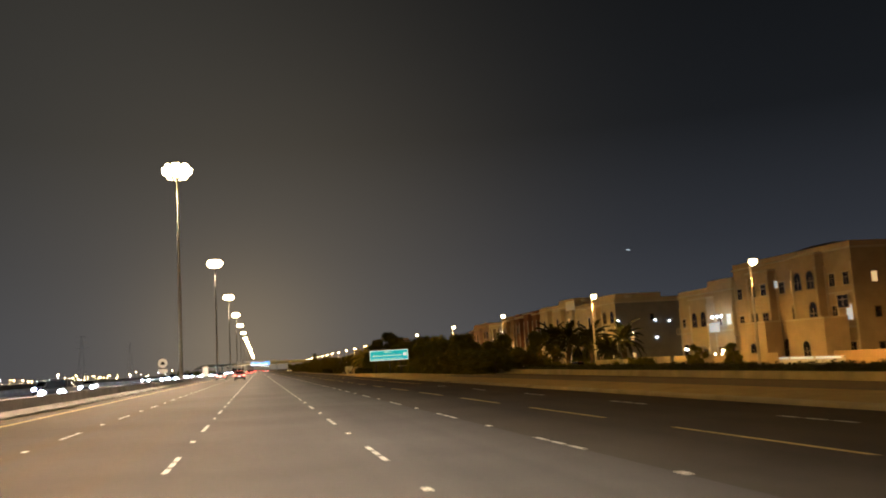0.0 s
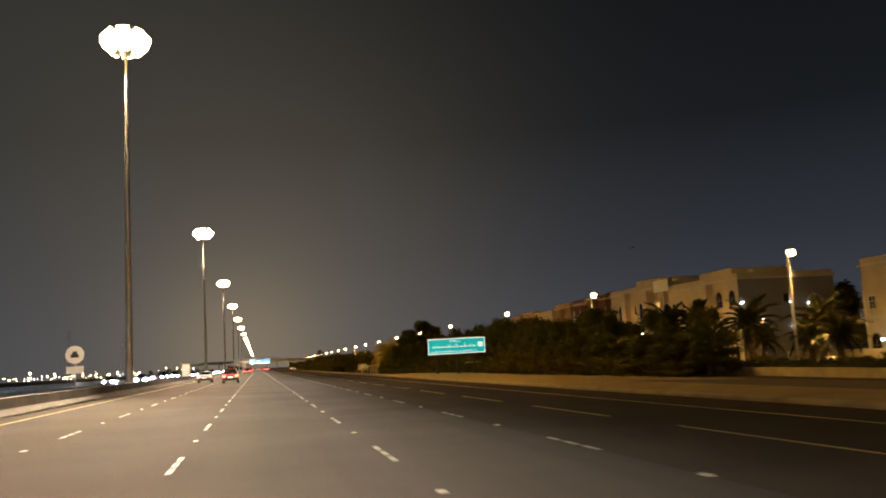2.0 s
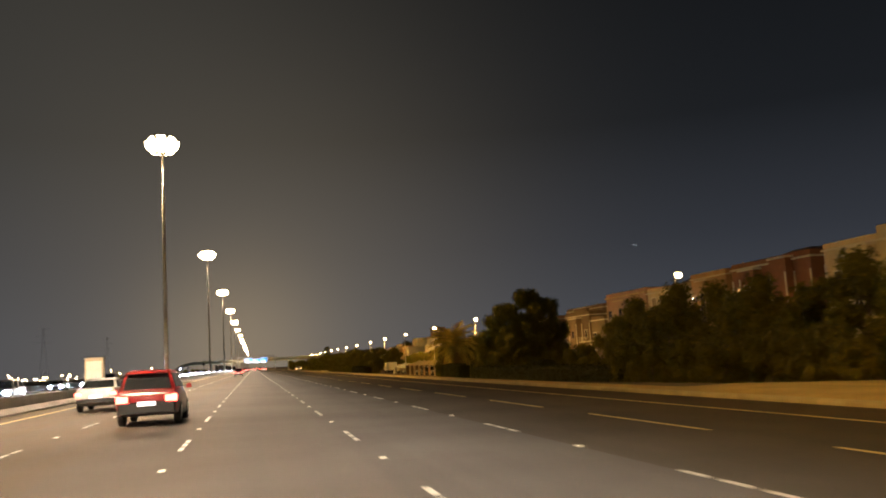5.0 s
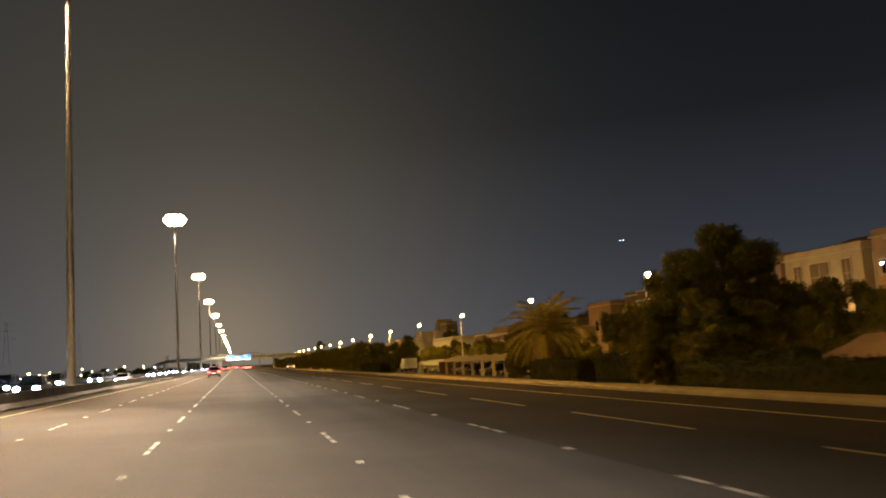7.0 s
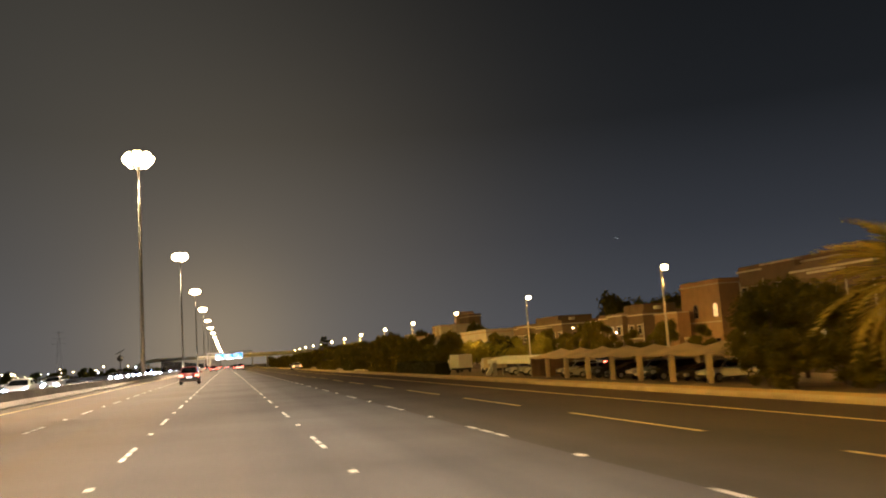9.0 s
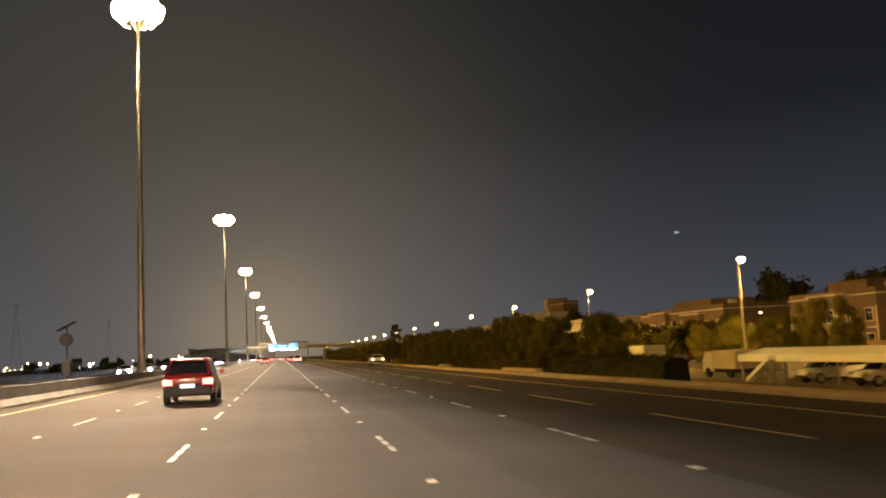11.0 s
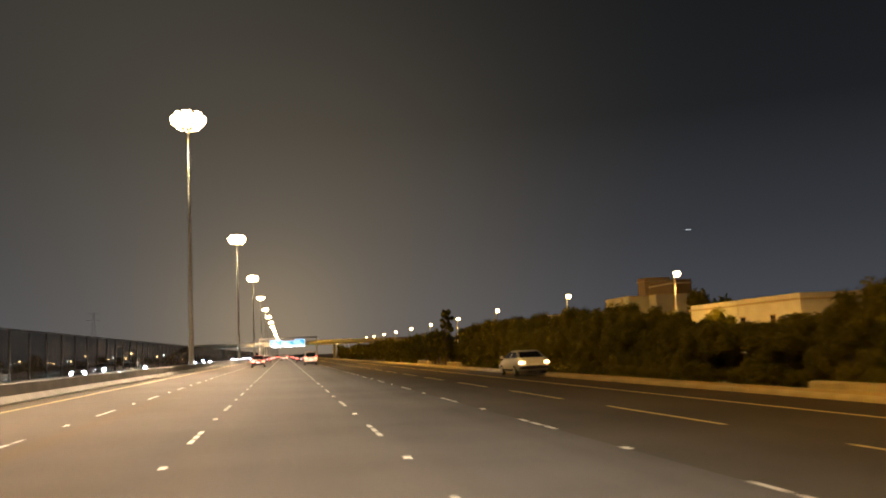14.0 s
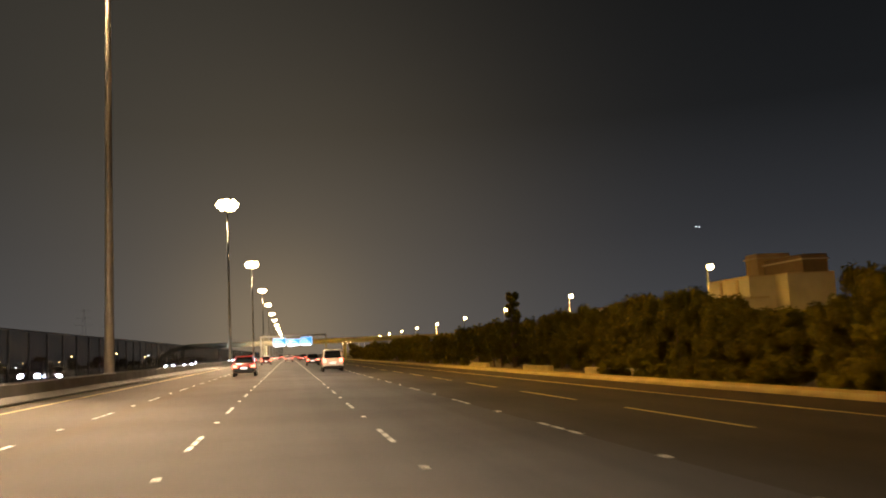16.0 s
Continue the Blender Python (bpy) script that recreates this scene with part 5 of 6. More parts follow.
for x, y, s, top in ((40, 459, 0.7, 6.0), (40.5, 463.5, 0.65, 6.2), (40.5, 454, 0.75, 5.4), (40, 404, 0.9, 5.6), (43, 398, 0.85, 5.8), (41, 391, 0.8, 5.4)):
    plant(TREES, x, y, s, top)
for x, y, top in ((33.2, 542, 9.0), (34.2, 545, 9.8), (36.5, 552, 8.6)):
    plant(SLIM, x, y, 1.0, top)
# dark planting beyond the oncoming lanes
y = 425.0
while y < 900:
    plant(FAR, -40 + plant_rng.uniform(-4, 3), y, plant_rng.uniform(0.35, 0.5))
    y += plant_rng.uniform(9, 14)


# every kind that has not found a place yet stands behind the far villas
for i, k in enumerate(TREES + SHRUBS + BUSHES + YELLOW + SLIM + BIG + FAR):
    if k.name not in used:
        plant([k], 108 + 2 * i, 640 + 6 * i, 1.2)


# ---- palms ----
def frond_mesh(seed, length, leaf):
    r = random.Random(seed)
    g = Geo()
    n = 16
    pts = []
    for k in range(n + 1):
        s = k / n
        pts.append(Vector((length * (s - 0.12 * s * s), 0, length * (0.40 * s - 0.78 * s * s))))
    g.tube(pts, [0.035 * (1 - 0.8 * k / n) for k in range(n + 1)], 4)
    for k in range(2, n + 1):
        p = pts[k]
        ll = length * 0.26 * math.sin(math.pi * min(0.97, 0.12 + 0.86 * k / n)) + 0.12
        for sgn in (-1, 1):
            d = Vector((0.55, sgn * 0.8, -0.28 - 0.25 * r.random())).normalized() * ll
            b = Vector((0.07, 0, 0))
            g.add([p - b, p + b, p + d + b * 0.2, p + d - b * 0.2], [(0, 1, 2, 3)])
            q = p + Vector((length / n * 0.5, 0, -0.01))
            d2 = Vector((0.6, sgn * 0.78, -0.2 - 0.3 * r.random())).normalized() * ll * 0.95
            g.add([q - b, q + b, q + d2 + b * 0.2, q + d2 - b * 0.2], [(0, 1, 2, 3)])
    return g.mesh("frond", leaf)


def palm(h, length, count, seed, label, leaf, skirt=114):
    r = random.Random(seed)
    p = thing("date_palm", label, "palm tree", None, "date palms")
    ring, rad = [], []
    for k in range(22):
        z = -0.2 + (h + 0.2) * k / 21
        ring.append((0.12 * math.sin(k * 0.25), 0, z))
        rad.append(0.27 + (0.05 if k % 2 else 0.0))
    part("trunk", Geo().tube(ring, rad, 10), BARK, p)
    ms = [frond_mesh(seed + i, length * (0.85 + 0.15 * i), leaf) for i in range(3)]
    dry = [frond_mesh(seed + 7 + i, length * (0.8 + 0.12 * i), PALM_DRY) for i in range(3)] if skirt > 120 else ms
    for k in range(count):
        up = 80 - skirt * (k / count) ** 0.9
        part("frond", (ms if up > -40 else dry)[k % 3], None, p, m=pose(0, 0, h, 0, -up + r.uniform(-6, 6), 137.5 * k + r.uniform(-10, 10)))
    return p


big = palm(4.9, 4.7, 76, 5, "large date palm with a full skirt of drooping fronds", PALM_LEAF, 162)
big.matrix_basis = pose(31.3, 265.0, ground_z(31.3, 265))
small = palm(3.4, 2.6, 26, 8, "young date palm with spreading fronds", PALM_DIM)
small.matrix_basis = pose(58, 165, -2)
for x, y, a in ((62, 150, 100), (59, 183, 70), (63, 215, 150), (60, 232, 20), (52, 126, 200), (50, 119, 310), (64, 446, 80), (56, 398, 10), (58, 412, 60), (38.5, 535, 10), (55, 205, 130)):
    copy_thing(small, pose(x, y, ground_z(x, y), 0, 0, a))

for x, y, s, a in ((57.5, 145.5, 1.55, 15), (58.0, 132.5, 1.45, 80), (59.0, 161.0, 1.7, 140), (58.5, 168.0, 1.75, 230)):
    copy_thing(small, pose(x, y, ground_z(x, y), 0, 0, a) @ Matrix.Diagonal((s, s, s, 1)))

# ---- cars ----


def ring_of(y, w, zb, zt):
    """One cross-section of a car body: tucked in below, bulging at the waist, rounded over into the shoulders."""
    h = zt - zb
    half = [(w * 0.86, zb), (w * 0.95, zb + h * 0.06), (w * 0.99, zb + h * 0.20), (w, zb + h * 0.42), (w * 0.995, zb + h * 0.62), (w * 0.965, zb + h * 0.80), (w * 0.945, zb + h * 0.88), (w * 0.92, zb + h * 0.96), (w * 0.9 - 0.03, zt)]
    return [(x, y, z) for x, z in half] + [(-x, y, z) for x, z in reversed(half)]


# stations: y, half width, bottom, top of the lower body; cabin: y and half width at belt and roof
KINDS = {
    "suv": dict(L=4.6, W=0.93, body=[(-2.32, 0.76, 0.58, 0.98), (-2.25, 0.87, 0.42, 1.06), (-1.9, 0.92, 0.34, 1.10), (-1.3, 0.93, 0.29, 1.08), (0.8, 0.93, 0.30, 1.05), (1.5, 0.91, 0.32, 1.02), (2.1, 0.86, 0.38, 0.90), (2.3, 0.72, 0.48, 0.72)],
                cabin=(-2.12, 1.25, 0.86, -1.78, 0.45, 0.68, 1.06, 1.70), wheel=0.36, axle=(-1.38, 1.40)),
    "sedan": dict(L=4.7, W=0.92, body=[(-2.35, 0.70, 0.60, 0.96), (-2.30, 0.82, 0.44, 1.03), (-2.0, 0.89, 0.32, 1.07), (-1.3, 0.92, 0.25, 1.03), (0.7, 0.92, 0.22, 0.97), (1.3, 0.91, 0.24, 0.94), (1.9, 0.87, 0.28, 0.84), (2.25, 0.76, 0.34, 0.71), (2.36, 0.60, 0.42, 0.60)],
                  cabin=(-1.95, 1.40, 0.86, -1.05, 0.20, 0.66, 1.01, 1.47), wheel=0.33, axle=(-1.35, 1.42)),
    "van": dict(L=4.9, W=0.95, body=[(-2.45, 0.86, 0.50, 1.08), (-2.40, 0.93, 0.38, 1.12), (-1.6, 0.95, 0.32, 1.12), (1.2, 0.95, 0.30, 1.10), (1.8, 0.93, 0.32, 1.05), (2.3, 0.86, 0.38, 0.88), (2.45, 0.74, 0.48, 0.70)],
                cabin=(-2.40, 1.75, 0.91, -2.25, 0.95, 0.80, 1.11, 2.02), wheel=0.34, axle=(-1.45, 1.55)),
}


def car(kind, colour, label, lights="rear", group=""):
    """A car that faces +y. lights: which lamps glow."""
    k = KINDS[kind]
    c = thing("car" if kind != "van" else "minivan", label, "car" if kind != "van" else "van", None, group)
    pm = PAINTS[colour]
    part("body", Geo().loft([ring_of(*s) for s in k["body"]]), pm, c, smooth=True)
    ya, yb, wb, yc, yd, wt, zb, zt = k["cabin"]
    lo = [(-wb, ya, zb - 0.03), (wb, ya, zb - 0.03), (wb, yb, zb - 0.06), (-wb, yb, zb - 0.06)]
    hi = [(-wt, yc, zt - 0.05), (wt, yc, zt - 0.05), (wt, yd, zt - 0.06), (-wt, yd, zt - 0.06)]
    tp = [(-wt * 0.86, yc + 0.12, zt), (wt * 0.86, yc + 0.12, zt), (wt * 0.86, yd - 0.12, zt - 0.02), (-wt * 0.86, yd - 0.12, zt - 0.02)]
    mid = [tuple(p * 0.25 + q * 0.75 for p, q in zip(u, v)) for u, v in zip(hi, tp)]
    rings = [lo, hi, [(x, y, z + 0.02) for x, y, z in mid], tp]

    def rounded(ring, cut):
        out = []
        for i, p in enumerate(ring):
            p, a, b = Vector(p), Vector(ring[i - 1]), Vector(ring[(i + 1) % 4])
            da, db = (a - p).normalized() * cut, (b - p).normalized() * cut
            out += [tuple(p + da), tuple(p + (da + db) * 0.29), tuple(p + db)]
        return out
    part("roof", Geo().loft([rounded(ring, cut) for ring, cut in zip(rings, (0.10, 0.12, 0.16, 0.20))]), pm, c, smooth=True)

    def pane(name, quad, inset_u=0.10, inset_v=0.14, off=0.012):
        a, b, d, e = [Vector(q) for q in quad]
        n = (b - a).cross(e - a).normalized() * off

        def at(u, v):
            return (a * (1 - u) + b * u) * (1 - v) + (e * (1 - u) + d * u) * v
        q = [at(inset_u, inset_v), at(1 - inset_u, inset_v), at(1 - inset_u, 1 - inset_v * 0.6), at(inset_u, 1 - inset_v * 0.6)]
        part(name, Geo().loft([[tuple(p - n * 0.4) for p in q], [tuple(p + n) for p in q]]), GLASS_DARK, c)
    pane("rear_window", (lo[0], lo[1], hi[1], hi[0]), 0.07, 0.16)
    pane("windscreen", (lo[2], lo[3], hi[3], hi[2]), 0.06, 0.1)
    for s in (1, -1):
        i0, i1 = (1, 2) if s > 0 else (3, 0)
        L0, L1, H1, H0 = Vector(lo[i0]), Vector(lo[i1]), Vector(hi[i1]), Vector(hi[i0])
        mid_l, mid_h = (L0 + L1) / 2, (H0 + H1) / 2
        pane("side_window", (L0, mid_l, mid_h, H0), 0.08, 0.16)
        pane("side_window", (mid_l, L1, H1, mid_h), 0.08, 0.16)
    W, L = k["W"], k["L"]
    s0, s1 = k["body"][0], k["body"][1]
    part("rear_bumper", Geo().soft_box(-W * 0.9, -L / 2 - 0.07, s1[2] - 0.02, W * 0.9, -L / 2 + 0.25, s1[2] + (0.34 if kind == "suv" else 0.16), 0.05), TRIM, c)
    if kind != "sedan":
        part("spoiler", Geo().soft_box(-wt * 0.85, yc - 0.22, zt - 0.085, wt * 0.85, yc + 0.14, zt - 0.03, 0.015), pm, c)
        part("brake_light", Geo().box(-0.22, yc - 0.232, zt - 0.075, 0.22, yc - 0.222, zt - 0.045), TAIL_OFF, c)
    else:
        part("boot_lip", Geo().soft_box(-W * 0.78, -L / 2 + 0.02, s1[3] - 0.035, W * 0.78, -L / 2 + 0.16, s1[3] + 0.02, 0.015), pm, c)
    part("sill", Geo().soft_box(-W - 0.012, k["axle"][0] + 0.45, s1[2] - 0.14, W + 0.012, k["axle"][1] - 0.45, s1[2] - 0.02, 0.02), TRIM, c)
    part("front_bumper", Geo().soft_box(-W * 0.8, L / 2 - 0.2, s1[2] - 0.04, W * 0.8, L / 2 + 0.05, s1[2] + 0.18, 0.05), TRIM, c)
    zt_l = s0[3] - 0.14
    tail = {"rear": TAIL, "hazard": TAIL_HAZARD}.get(lights, TAIL_OFF)
    head = {"front": HEADLIGHT, "rear": HEADLIGHT_OFF}.get(lights, HEADLIGHT_OFF)
    for s in (-1, 1):
        xa, xb = sorted((s * W * (0.56 if kind == "suv" else 0.62), s * W * 0.955))
        tall = 0.16 if kind == "van" else 0.0
        part("tail_light", Geo().soft_box(xa, -L / 2 - 0.03, zt_l - 0.10, xb, -L / 2 + 0.22, zt_l + (0.05 if kind == "sedan" else 0.12) + tall, 0.03), tail, c, "glowing tail lamp" if lights == "rear" else "")
        xa, xb = sorted((s * W * 0.46, s * W * 0.92))
        zh = k["body"][-2][3] - 0.16
        # headlight lens enlarged to take in its glare
        hx, hw, hh = (xa + xb) / 2, (xb - xa) * 0.56, 0.19
        lens_rings = [[(hx + hw * q * math.cos(t), yy, zh + hh * q * math.sin(t)) for t in (2 * math.pi * n / 14 for n in range(14))] for q, yy in ((1.0, L / 2 - 0.26), (0.96, L / 2 - 0.05), (0.72, L / 2 + 0.03), (0.3, L / 2 + 0.06))]
        part("headlight", Geo().loft(lens_rings), head, c, "bright bluish headlight" if lights == "front" else "")
        part("mirror", Geo().soft_box(*sorted((s * (W + 0.02), s * (W + 0.19)))[:1], yb - 0.55, zb, sorted((s * (W + 0.02), s * (W + 0.19)))[1], yb - 0.42, zb + 0.16, 0.03), pm, c)
    part("number_plate", Geo().box(-0.26, -L / 2 - 0.085, s0[3] - 0.34, 0.26, -L / 2 - 0.072, s0[3] - 0.22), PLATE_LIT if lights == "rear" else SIGN_WHITE, c, "blank plate")
    R = k["wheel"]
    for y in k["axle"]:
        for s in (-1, 1):
            xa = s * (W - 0.20)
            wheel = part("wheel", Geo().loft([[(x, y + rr * math.cos(t), R + rr * math.sin(t)) for t in (2 * math.pi * q / 20 for q in range(20))] for x, rr in ((xa, R * 0.9), (xa + s * 0.03, R), (xa + s * 0.17, R), (xa + s * 0.212, R * 0.9))]), RUBBER, c)
            g = Geo().loft([[(xa + s * x, y + rr * math.cos(t), R + rr * math.sin(t)) for t in (2 * math.pi * q / 16 for q in range(16))] for x, rr in ((0.205, R * 0.66), (0.222, R * 0.6), (0.216, R * 0.15))])
            part("rim", g, RIM, wheel)
    return c


def place(c, x, y, turn=0, z=None):
    c.matrix_basis = pose(x, y, road_z(x) if z is None else z, 0, 0, turn)
    return c


# traffic ahead
place(car("suv", "red", "dark red compact SUV with glowing tail lights in its lane", "rear"), -3.5, 158.5)
place(car("suv", "red", "dark red SUV with glowing tail lights in its lane", "rear"), -3.4, 320)
place(car("suv", "red", "red SUV with glowing tail lights following far traffic", "rear"), -3.6, 489.6)
place(car("van", "white", "white people carrier with glowing tail lights in its lane", "rear", "traffic ahead"), 3.9, 497)
place(car("sedan", "silver", "silver saloon with glowing tail lights", "rear", "traffic ahead"), -7.2, 172)
r_sedan = place(car("sedan", "red", "dark red saloon with glowing tail lights", "rear", "traffic far ahead"), -4.0, 575)
w_sedan = place(car("sedan", "white", "white saloon with glowing tail lights", "rear", "traffic far ahead"), 0.0, 620)
b_sedan = place(car("suv", "black", "black SUV with glowing tail lights", "rear", "traffic far ahead"), 3.4, 545)
for c0, x, y in ((b_sedan, -7.6, 600), (w_sedan, -4, 660), (r_sedan, 0.3, 700), (b_sedan, 3.6, 640), (r_sedan, -7.5, 690), (w_sedan, 7.0, 730), (r_sedan, 3.8, 720), (b_sedan, 0.1, 760), (r_sedan, -3.8, 740), (w_sedan, -7.6, 770), (r_sedan, 7.2, 800), (r_sedan, 0.2, 830), (b_sedan, -3.7, 850), (r_sedan, 3.7, 880)):
    copy_thing(c0, pose(x, y, road_z(x)))
# car standing on the hard shoulder
place(car("sedan", "white", "white saloon standing on the hard shoulder with hazard lamps on", "hazard"), 13.85, 412.9, 1, -0.2)
spot("headlight_beam", (13.9, 416.2, 0.62), (13.3, 424, -0.2), 2600, (0.75, 0.85, 1.0), 38, 0.9, 0.12)
# oncoming traffic
rng = random.Random(21)
oncoming = [car("suv", "black", "dark SUV with bright headlights on", "front", "oncoming traffic"), car("sedan", "silver", "silver saloon with bright headlights on", "front", "oncoming traffic"),
            car("van", "black", "dark van with bright headlights on", "front", "oncoming traffic"), car("sedan", "silver", "grey saloon with bright headlights on", "front", "oncoming traffic")]
y, first, lamp_count = 66.0, 0, 0
while y < 1000:
    for x in (-14.6, -18.3, -22.0, -25.7):
        if rng.random() < (0.34 if y < 330 else 0.26):
            yy = y + rng.uniform(-7, 7)
            if first < 4:
                place(oncoming[first], x, yy, 180, 0.16)
                first += 1
            else:
                copy_thing(rng.choice(oncoming), pose(x + rng.uniform(-0.3, 0.3), yy, 0.16, 0, 0, 180))
    if 60 < y < 480 and lamp_count < 9:
        lamp_count += 1
        spot("headlight_beam", (-16.4, y - 3, 0.9), (-16.4, y - 28, 0.1), 16000, (0.55, 0.75, 1.0), 46, 0.8, 0.3)
    y += 26 if y < 300 else 40
for x, y in ((-21.2, 431.8), (-20.9, 411.0), (-14.7, 452.0), (-20.9, 500.0)):
    copy_thing(oncoming[1], pose(x, y, 0.16, 0, 0, 180))
# ---- car park ----
park = [car("suv", "white", "white SUV parked under a shade canopy", "off", "parked cars"), car("sedan", "black", "black saloon parked under a shade canopy", "off", "parked cars"), car("suv", "black", "black SUV parked under a shade canopy", "off", "parked cars"), car("sedan", "silver", "silver saloon parked beside the service road", "off", "parked cars")]
for c0, x, y, a in zip(park, (37, 37.2, 37, 57), (291, 294.2, 299.5, 130), (92, 88, 91, 0)):
    place(c0, x, y, a, -1.99)
for i, (x, y, a) in enumerate(((37, 303, 90), (37.3, 308, 88), (37.2, 311.3, 92), (37, 316.5, 90), (37, 320, 91), (57, 140, 0), (57, 152, 0), (57, 240, 0), (57, 250, 180), (45.0, 222, 0), (45.2, 231, 0), (57, 300, 0), (57, 312, 0), (45, 350, 0), (57, 400, 0))):
    copy_thing(park[i % 4], pose(x, y, -1.92 if 43 < x < 54 else -1.99, 0, 0, a))

place(car("suv", "black", "dark SUV with red tail lights on along the service road", "rear", "parked cars"), 49.0, 340.0, 0, -1.93)
for x, y, a in ((37.0, 332.5, 90), (37.2, 338.5, 88)):
    copy_thing(park[0], pose(x, y, -1.99, 0, 0, a))["label"] = "white SUV parked under a flat white shade"
flat = thing("flat_shade", "long flat white car shade on steel posts", "canopy", pose(36.9, 337.6, -2.2))
part("roof", Geo().extrude_y([(-2.1, 1.72), (-2.1, 2.22), (0.3, 2.66), (2.1, 2.36), (2.1, 2.2), (0.3, 2.46), (-1.96, 2.06), (-1.96, 1.72)], -9.0, 9.0), SIGN_WHITE, flat, "white sheet roof with a deep front edge")
for y in (-8.8, -3.0, 3.0, 8.8):
    part("post", Geo().box(1.8, y - 0.07, 0.1, 1.95, y + 0.07, 2.21), STEEL, flat)
    part("post", Geo().box(-1.94, y - 0.07, 0.1, -1.8, y + 0.07, 2.06), STEEL, flat)
canopy = thing("shade_canopy", "beige fabric car-park shade with a peaked top on steel posts", "canopy", pose(36.8, 291.0, -2), "car-park shades")
n = 8
g = Geo()
grid = {}
for i in range(n + 1):
    for j in range(n + 1):
        u, v = i / n * 2 - 1, j / n * 2 - 1
        z = 2.25 + 0.85 * (1 - max(abs(u), abs(v))) ** 1.3 - 0.16 * math.cos(u * math.pi / 2) * (abs(v) > 0.99) - 0.16 * math.cos(v * math.pi / 2) * (abs(u) > 0.99)
        grid[i, j] = (u * 3.0, v * 2.7, z)
order = [grid[i, j] for i in range(n + 1) for j in range(n + 1)]
faces = [(i * (n + 1) + j, (i + 1) * (n + 1) + j, (i + 1) * (n + 1) + j + 1, i * (n + 1) + j + 1) for i in range(n) for j in range(n)]
g.add(order, faces)
g.add([(x, y, z - 0.03) for x, y, z in order], [tuple(reversed(q)) for q in faces])
part("fabric", g, CANVAS, canopy, "beige tensioned fabric", smooth=True)
for x in (-2.7, 2.7):
    part("post", Geo().soft_box(x - 0.2, -2.5, 0, x + 0.2, -2.1, 2.32, 0.03), CANVAS, canopy)
part("beam", Geo().box(-2.85, -2.36, 2.20, 2.85, -2.2, 2.3), STEEL, canopy)
for k in range(1, 7):
    copy_thing(canopy, pose(36.8, 291.0 + 5.5 * k, -2))
# brown curtain that closes the end of the row of shades
curtain = thing("shade_curtain", "brown fabric curtain closing the end of the car-park shades", "curtain", pose(36.8, 326.9, -2))
part("cloth", Geo().loft([[(-2.7 + 0.18 * k, 0.05 * math.sin(k * 1.3), z) for k in range(31)] + [(2.7 - 0.18 * k, 0.05 * math.sin((30 - k) * 1.3) + 0.04, z) for k in range(31)] for z in (0.0, 1.1, 2.24)]), CANVAS_TENT, curtain)
for x in (-2.75, 2.75):
    part("post", Geo().tube([(x, 0, 0), (x, 0, 2.3)], [0.06, 0.06], 8), STEEL, curtain)
ramp = thing("leaning_board", "long white board leaning against the flat shade", "board", pose(33.9, 341.6, -2.0))
part("board", Geo().loft([[(-0.3, 1.9, 0.06), (0.3, 1.9, 0.06), (0.3, 1.9, 0.34), (-0.3, 1.9, 0.34)], [(-0.3, -1.3, 1.72), (0.3, -1.3, 1.72), (0.3, -1.3, 2.0), (-0.3, -1.3, 2.0)]]), SIGN_WHITE, ramp)
part("foot", Geo().box(-0.32, 1.7, -0.05, 0.32, 2.1, 0.058), SIGN_WHITE, ramp)
part("prop", Geo().box(-0.25, -1.28, -0.05, 0.25, -1.12, 1.70), STEEL, ramp)
for x, y in ((37.5, 265.5), (43.0, 271.0)):
    copy_thing(canopy, pose(x, y, -2)).matrix_basis = pose(x, y, -2) @ Matrix.Diagonal((0.8, 0.8, 0.8, 1))

tent = thing("marquee_tent", "beige marquee tent with a sloping roof behind the hedge", "tent", pose(46.5, 233.6, -2))
part("roof", Geo().loft([[(-3.2, -4.9, 1.45), (3.2, -4.9, 1.45), (3.2, 4.9, 1.45), (-3.2, 4.9, 1.45)], [(-1.7, -3.0, 2.45), (1.7, -3.0, 2.45), (1.7, 3.0, 2.45), (-1.7, 3.0, 2.45)], [(-0.9, -2.0, 3.12), (0.9, -2.0, 3.12), (0.9, 2.0, 3.12), (-0.9, 2.0, 3.12)]]), CANVAS_TENT, tent)
part("side_wall", Geo().box(-3.05, -4.75, 0, 3.05, 4.75, 1.448), CANVAS_TENT, tent)


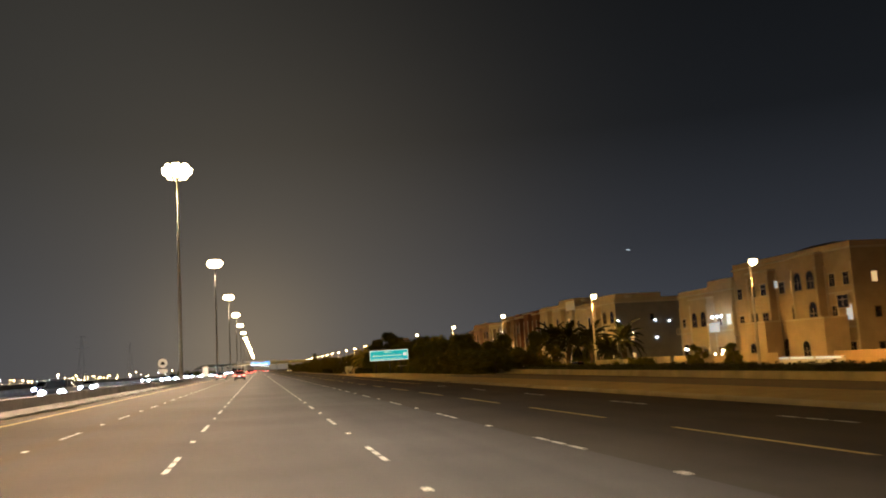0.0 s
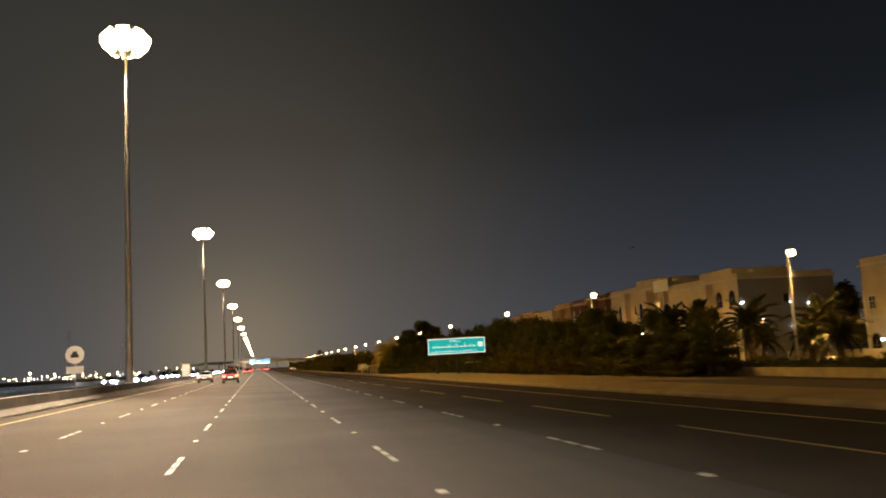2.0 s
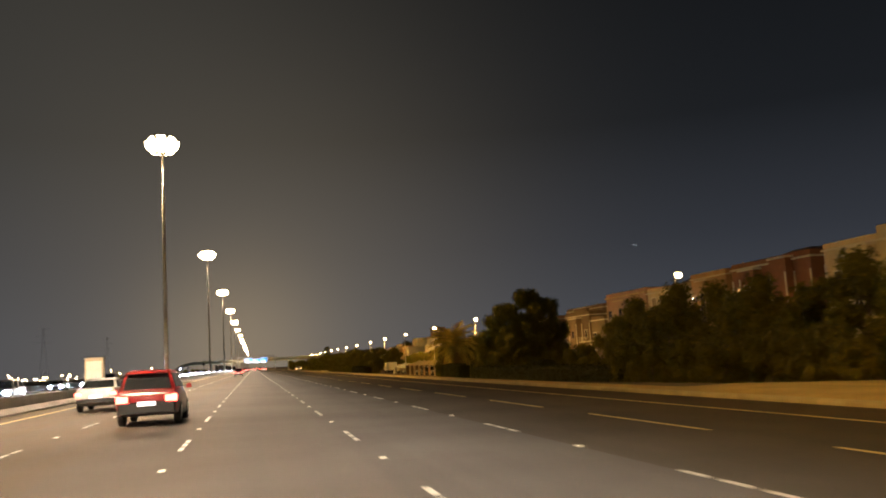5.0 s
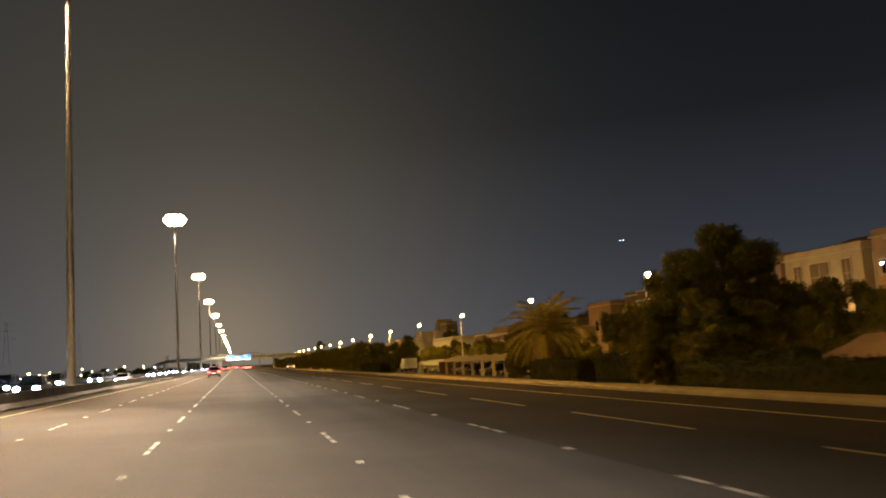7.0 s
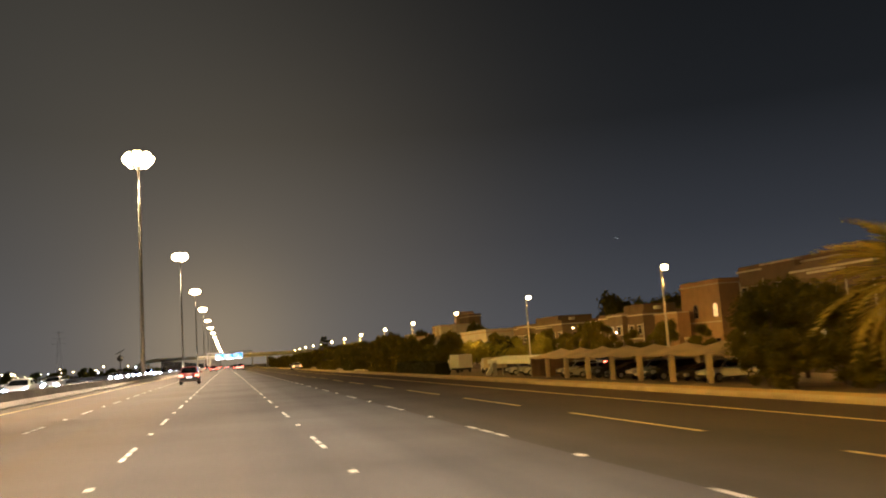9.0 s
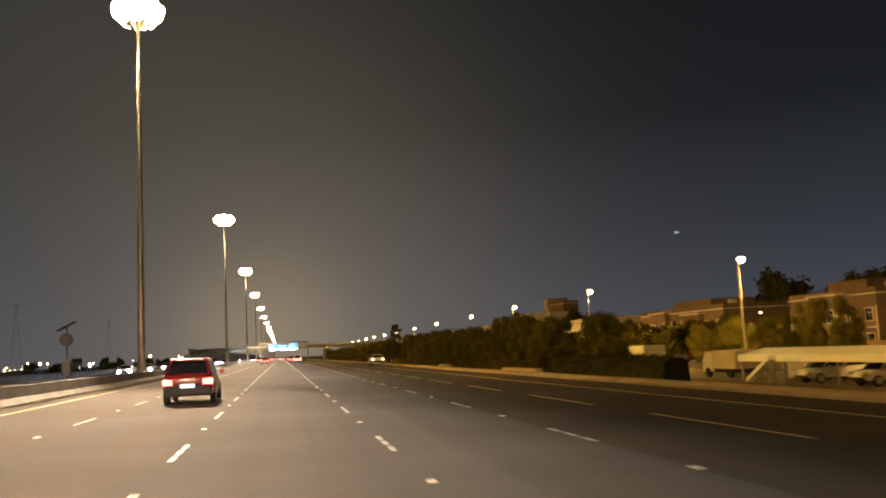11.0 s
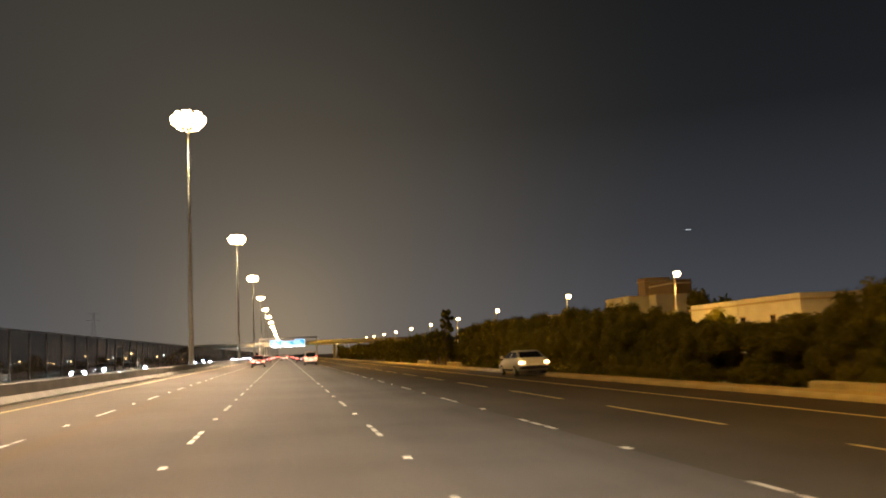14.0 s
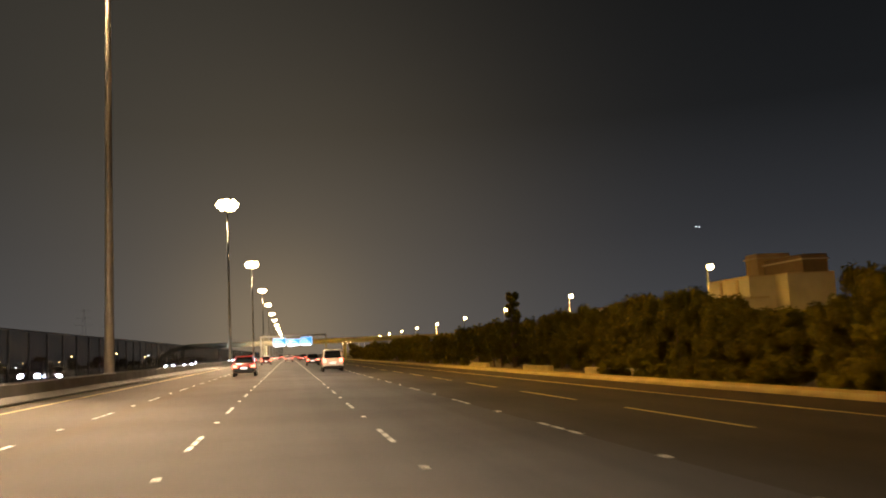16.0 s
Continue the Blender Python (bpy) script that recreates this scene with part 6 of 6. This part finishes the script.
def truck(x, y, a, w, l, h, label, mat):
    t = thing("box_truck", label, "truck", pose(x, y, -1.99, 0, 0, a))
    part("cargo_box", Geo().soft_box(-w / 2, -l / 2, 0.75, w / 2, l / 2 - 1.7, h, 0.05), mat, t)
    part("cab", Geo().loft([[(-w * 0.46, l / 2 - 1.65, 0.5), (w * 0.46, l / 2 - 1.65, 0.5), (w * 0.46, l / 2, 0.5), (-w * 0.46, l / 2, 0.5)], [(-w * 0.46, l / 2 - 1.65, 1.4), (w * 0.46, l / 2 - 1.65, 1.4), (w * 0.46, l / 2, 1.4), (-w * 0.46, l / 2, 1.4)], [(-w * 0.42, l / 2 - 1.6, 2.2), (w * 0.42, l / 2 - 1.6, 2.2), (w * 0.42, l / 2 - 0.4, 2.2), (-w * 0.42, l / 2 - 0.4, 2.2)]]), PAINTS["white"], t)
    part("chassis", Geo().box(-w * 0.4, -l / 2 + 0.1, 0.45, w * 0.4, l / 2 - 0.3, 0.748), TRIM, t)
    part("windscreen", Geo().loft([[(-w * 0.4, l / 2 + 0.005, 1.45), (w * 0.4, l / 2 + 0.005, 1.45), (w * 0.37, l / 2 - 0.37, 2.12), (-w * 0.37, l / 2 - 0.37, 2.12)], [(-w * 0.4, l / 2 - 0.02, 1.45), (w * 0.4, l / 2 - 0.02, 1.45), (w * 0.37, l / 2 - 0.40, 2.12), (-w * 0.37, l / 2 - 0.40, 2.12)]]), GLASS_DARK, t)
    for yy in (-l / 2 + 1.0, l / 2 - 0.9):
        for s in (-1, 1):
            xa = s * (w / 2 - 0.27)
            part("wheel", Geo().loft([[(xx, yy + rr * math.cos(q), 0.42 + rr * math.sin(q)) for q in (2 * math.pi * k / 16 for k in range(16))] for xx, rr in ((xa, 0.40), (xa + s * 0.04, 0.42), (xa + s * 0.22, 0.42), (xa + s * 0.25, 0.38))]), RUBBER, t)
    return t


truck(37.2, 370.5, 4, 2.4, 6.0, 2.9, "white box truck standing in the car park", SIGN_WHITE)
truck(37.6, 353.0, 2, 2.2, 5.4, 2.3, "grey box truck standing in the car park", WALLS[1])
# ---- far pylons beyond the oncoming lanes ----


def pylon(h):
    p = thing("pylon", "faint steel lattice power pylon far across the desert", "pylon", None, "power line pylons")
    g = Geo()
    legs = [(-1, -1), (1, -1), (1, 1), (-1, 1)]
    lev = [(0, 4.0), (h * 0.35, 2.3), (h * 0.7, 1.1), (h, 0.5)]
    for (z0, a), (z1, b) in zip(lev, lev[1:]):
        for i, (sx, sy) in enumerate(legs):
            tx, ty = legs[(i + 1) % 4]
            # bars kept very thin, so that the tower fades as in haze
            g.tube([(sx * a, sy * a, z0), (sx * b, sy * b, z1)], [0.035, 0.03], 3)
            g.tube([(sx * a, sy * a, z0), (tx * b, ty * b, z1)], [0.02, 0.02], 3)
            g.tube([(tx * a, ty * a, z0), (sx * b, sy * b, z1)], [0.02, 0.02], 3)
    part("tower", g, PYLON, p)
    for z, w in ((h * 0.72, 6.5), (h * 0.84, 5.5), (h * 0.96, 4.5)):
        part("cross_arm", Geo().loft([[(-w, -0.04, z), (w, -0.04, z), (w, 0.04, z), (-w, 0.04, z)], [(-w, -0.04, z + 0.12), (w, -0.04, z + 0.12), (w, 0.04, z + 0.12), (-w, 0.04, z + 0.12)]]), PYLON, p)
    return p


py0 = pylon(44)
py0.matrix_basis = pose(-190, 640, -0.6, 0, 0, 20)
for x, y in ((-160, 860), (-175, 480), (-150, 1100), (-210, 360)):
    copy_thing(py0, pose(x, y, -0.6, 0, 0, 20))

# ---- aircraft far off over the city ----
plane = thing("aircraft", "distant aircraft seen only by its small white lights", "aircraft", pose(1900, 4160, 505, 0, 0, 25))
part("fuselage", Geo().tube([(0, -16, 0), (0, -13, 0.4), (0, 10, 0.4), (0, 16, 0.9)], [0.4, 1.8, 1.8, 0.4], 12), STEEL, plane, smooth=True)
part("wing", Geo().loft([[(-16, -4, 0.2), (-16, -2.5, 0.2), (-16, -2.5, 0.4), (-16, -4, 0.4)], [(0, -1, -0.6), (0, 5, -0.6), (0, 5, -0.1), (0, -1, -0.1)], [(16, -4, 0.2), (16, -2.5, 0.2), (16, -2.5, 0.4), (16, -4, 0.4)]]), STEEL, plane)
part("fin", Geo().loft([[(-0.2, -15.5, 1.0), (0.2, -15.5, 1.0), (0.2, -11, 1.0), (-0.2, -11, 1.0)], [(-0.1, -16, 6.5), (0.1, -16, 6.5), (0.1, -14, 6.5), (-0.1, -14, 6.5)]]), STEEL, plane)
for x in (-12, 12):
    part("landing_light", Geo().soft_box(x - 1.1, -5.2, -1.0, x + 1.1, -4.2, 0.9, 0.3), BULB_COOL, plane, "bright white light")
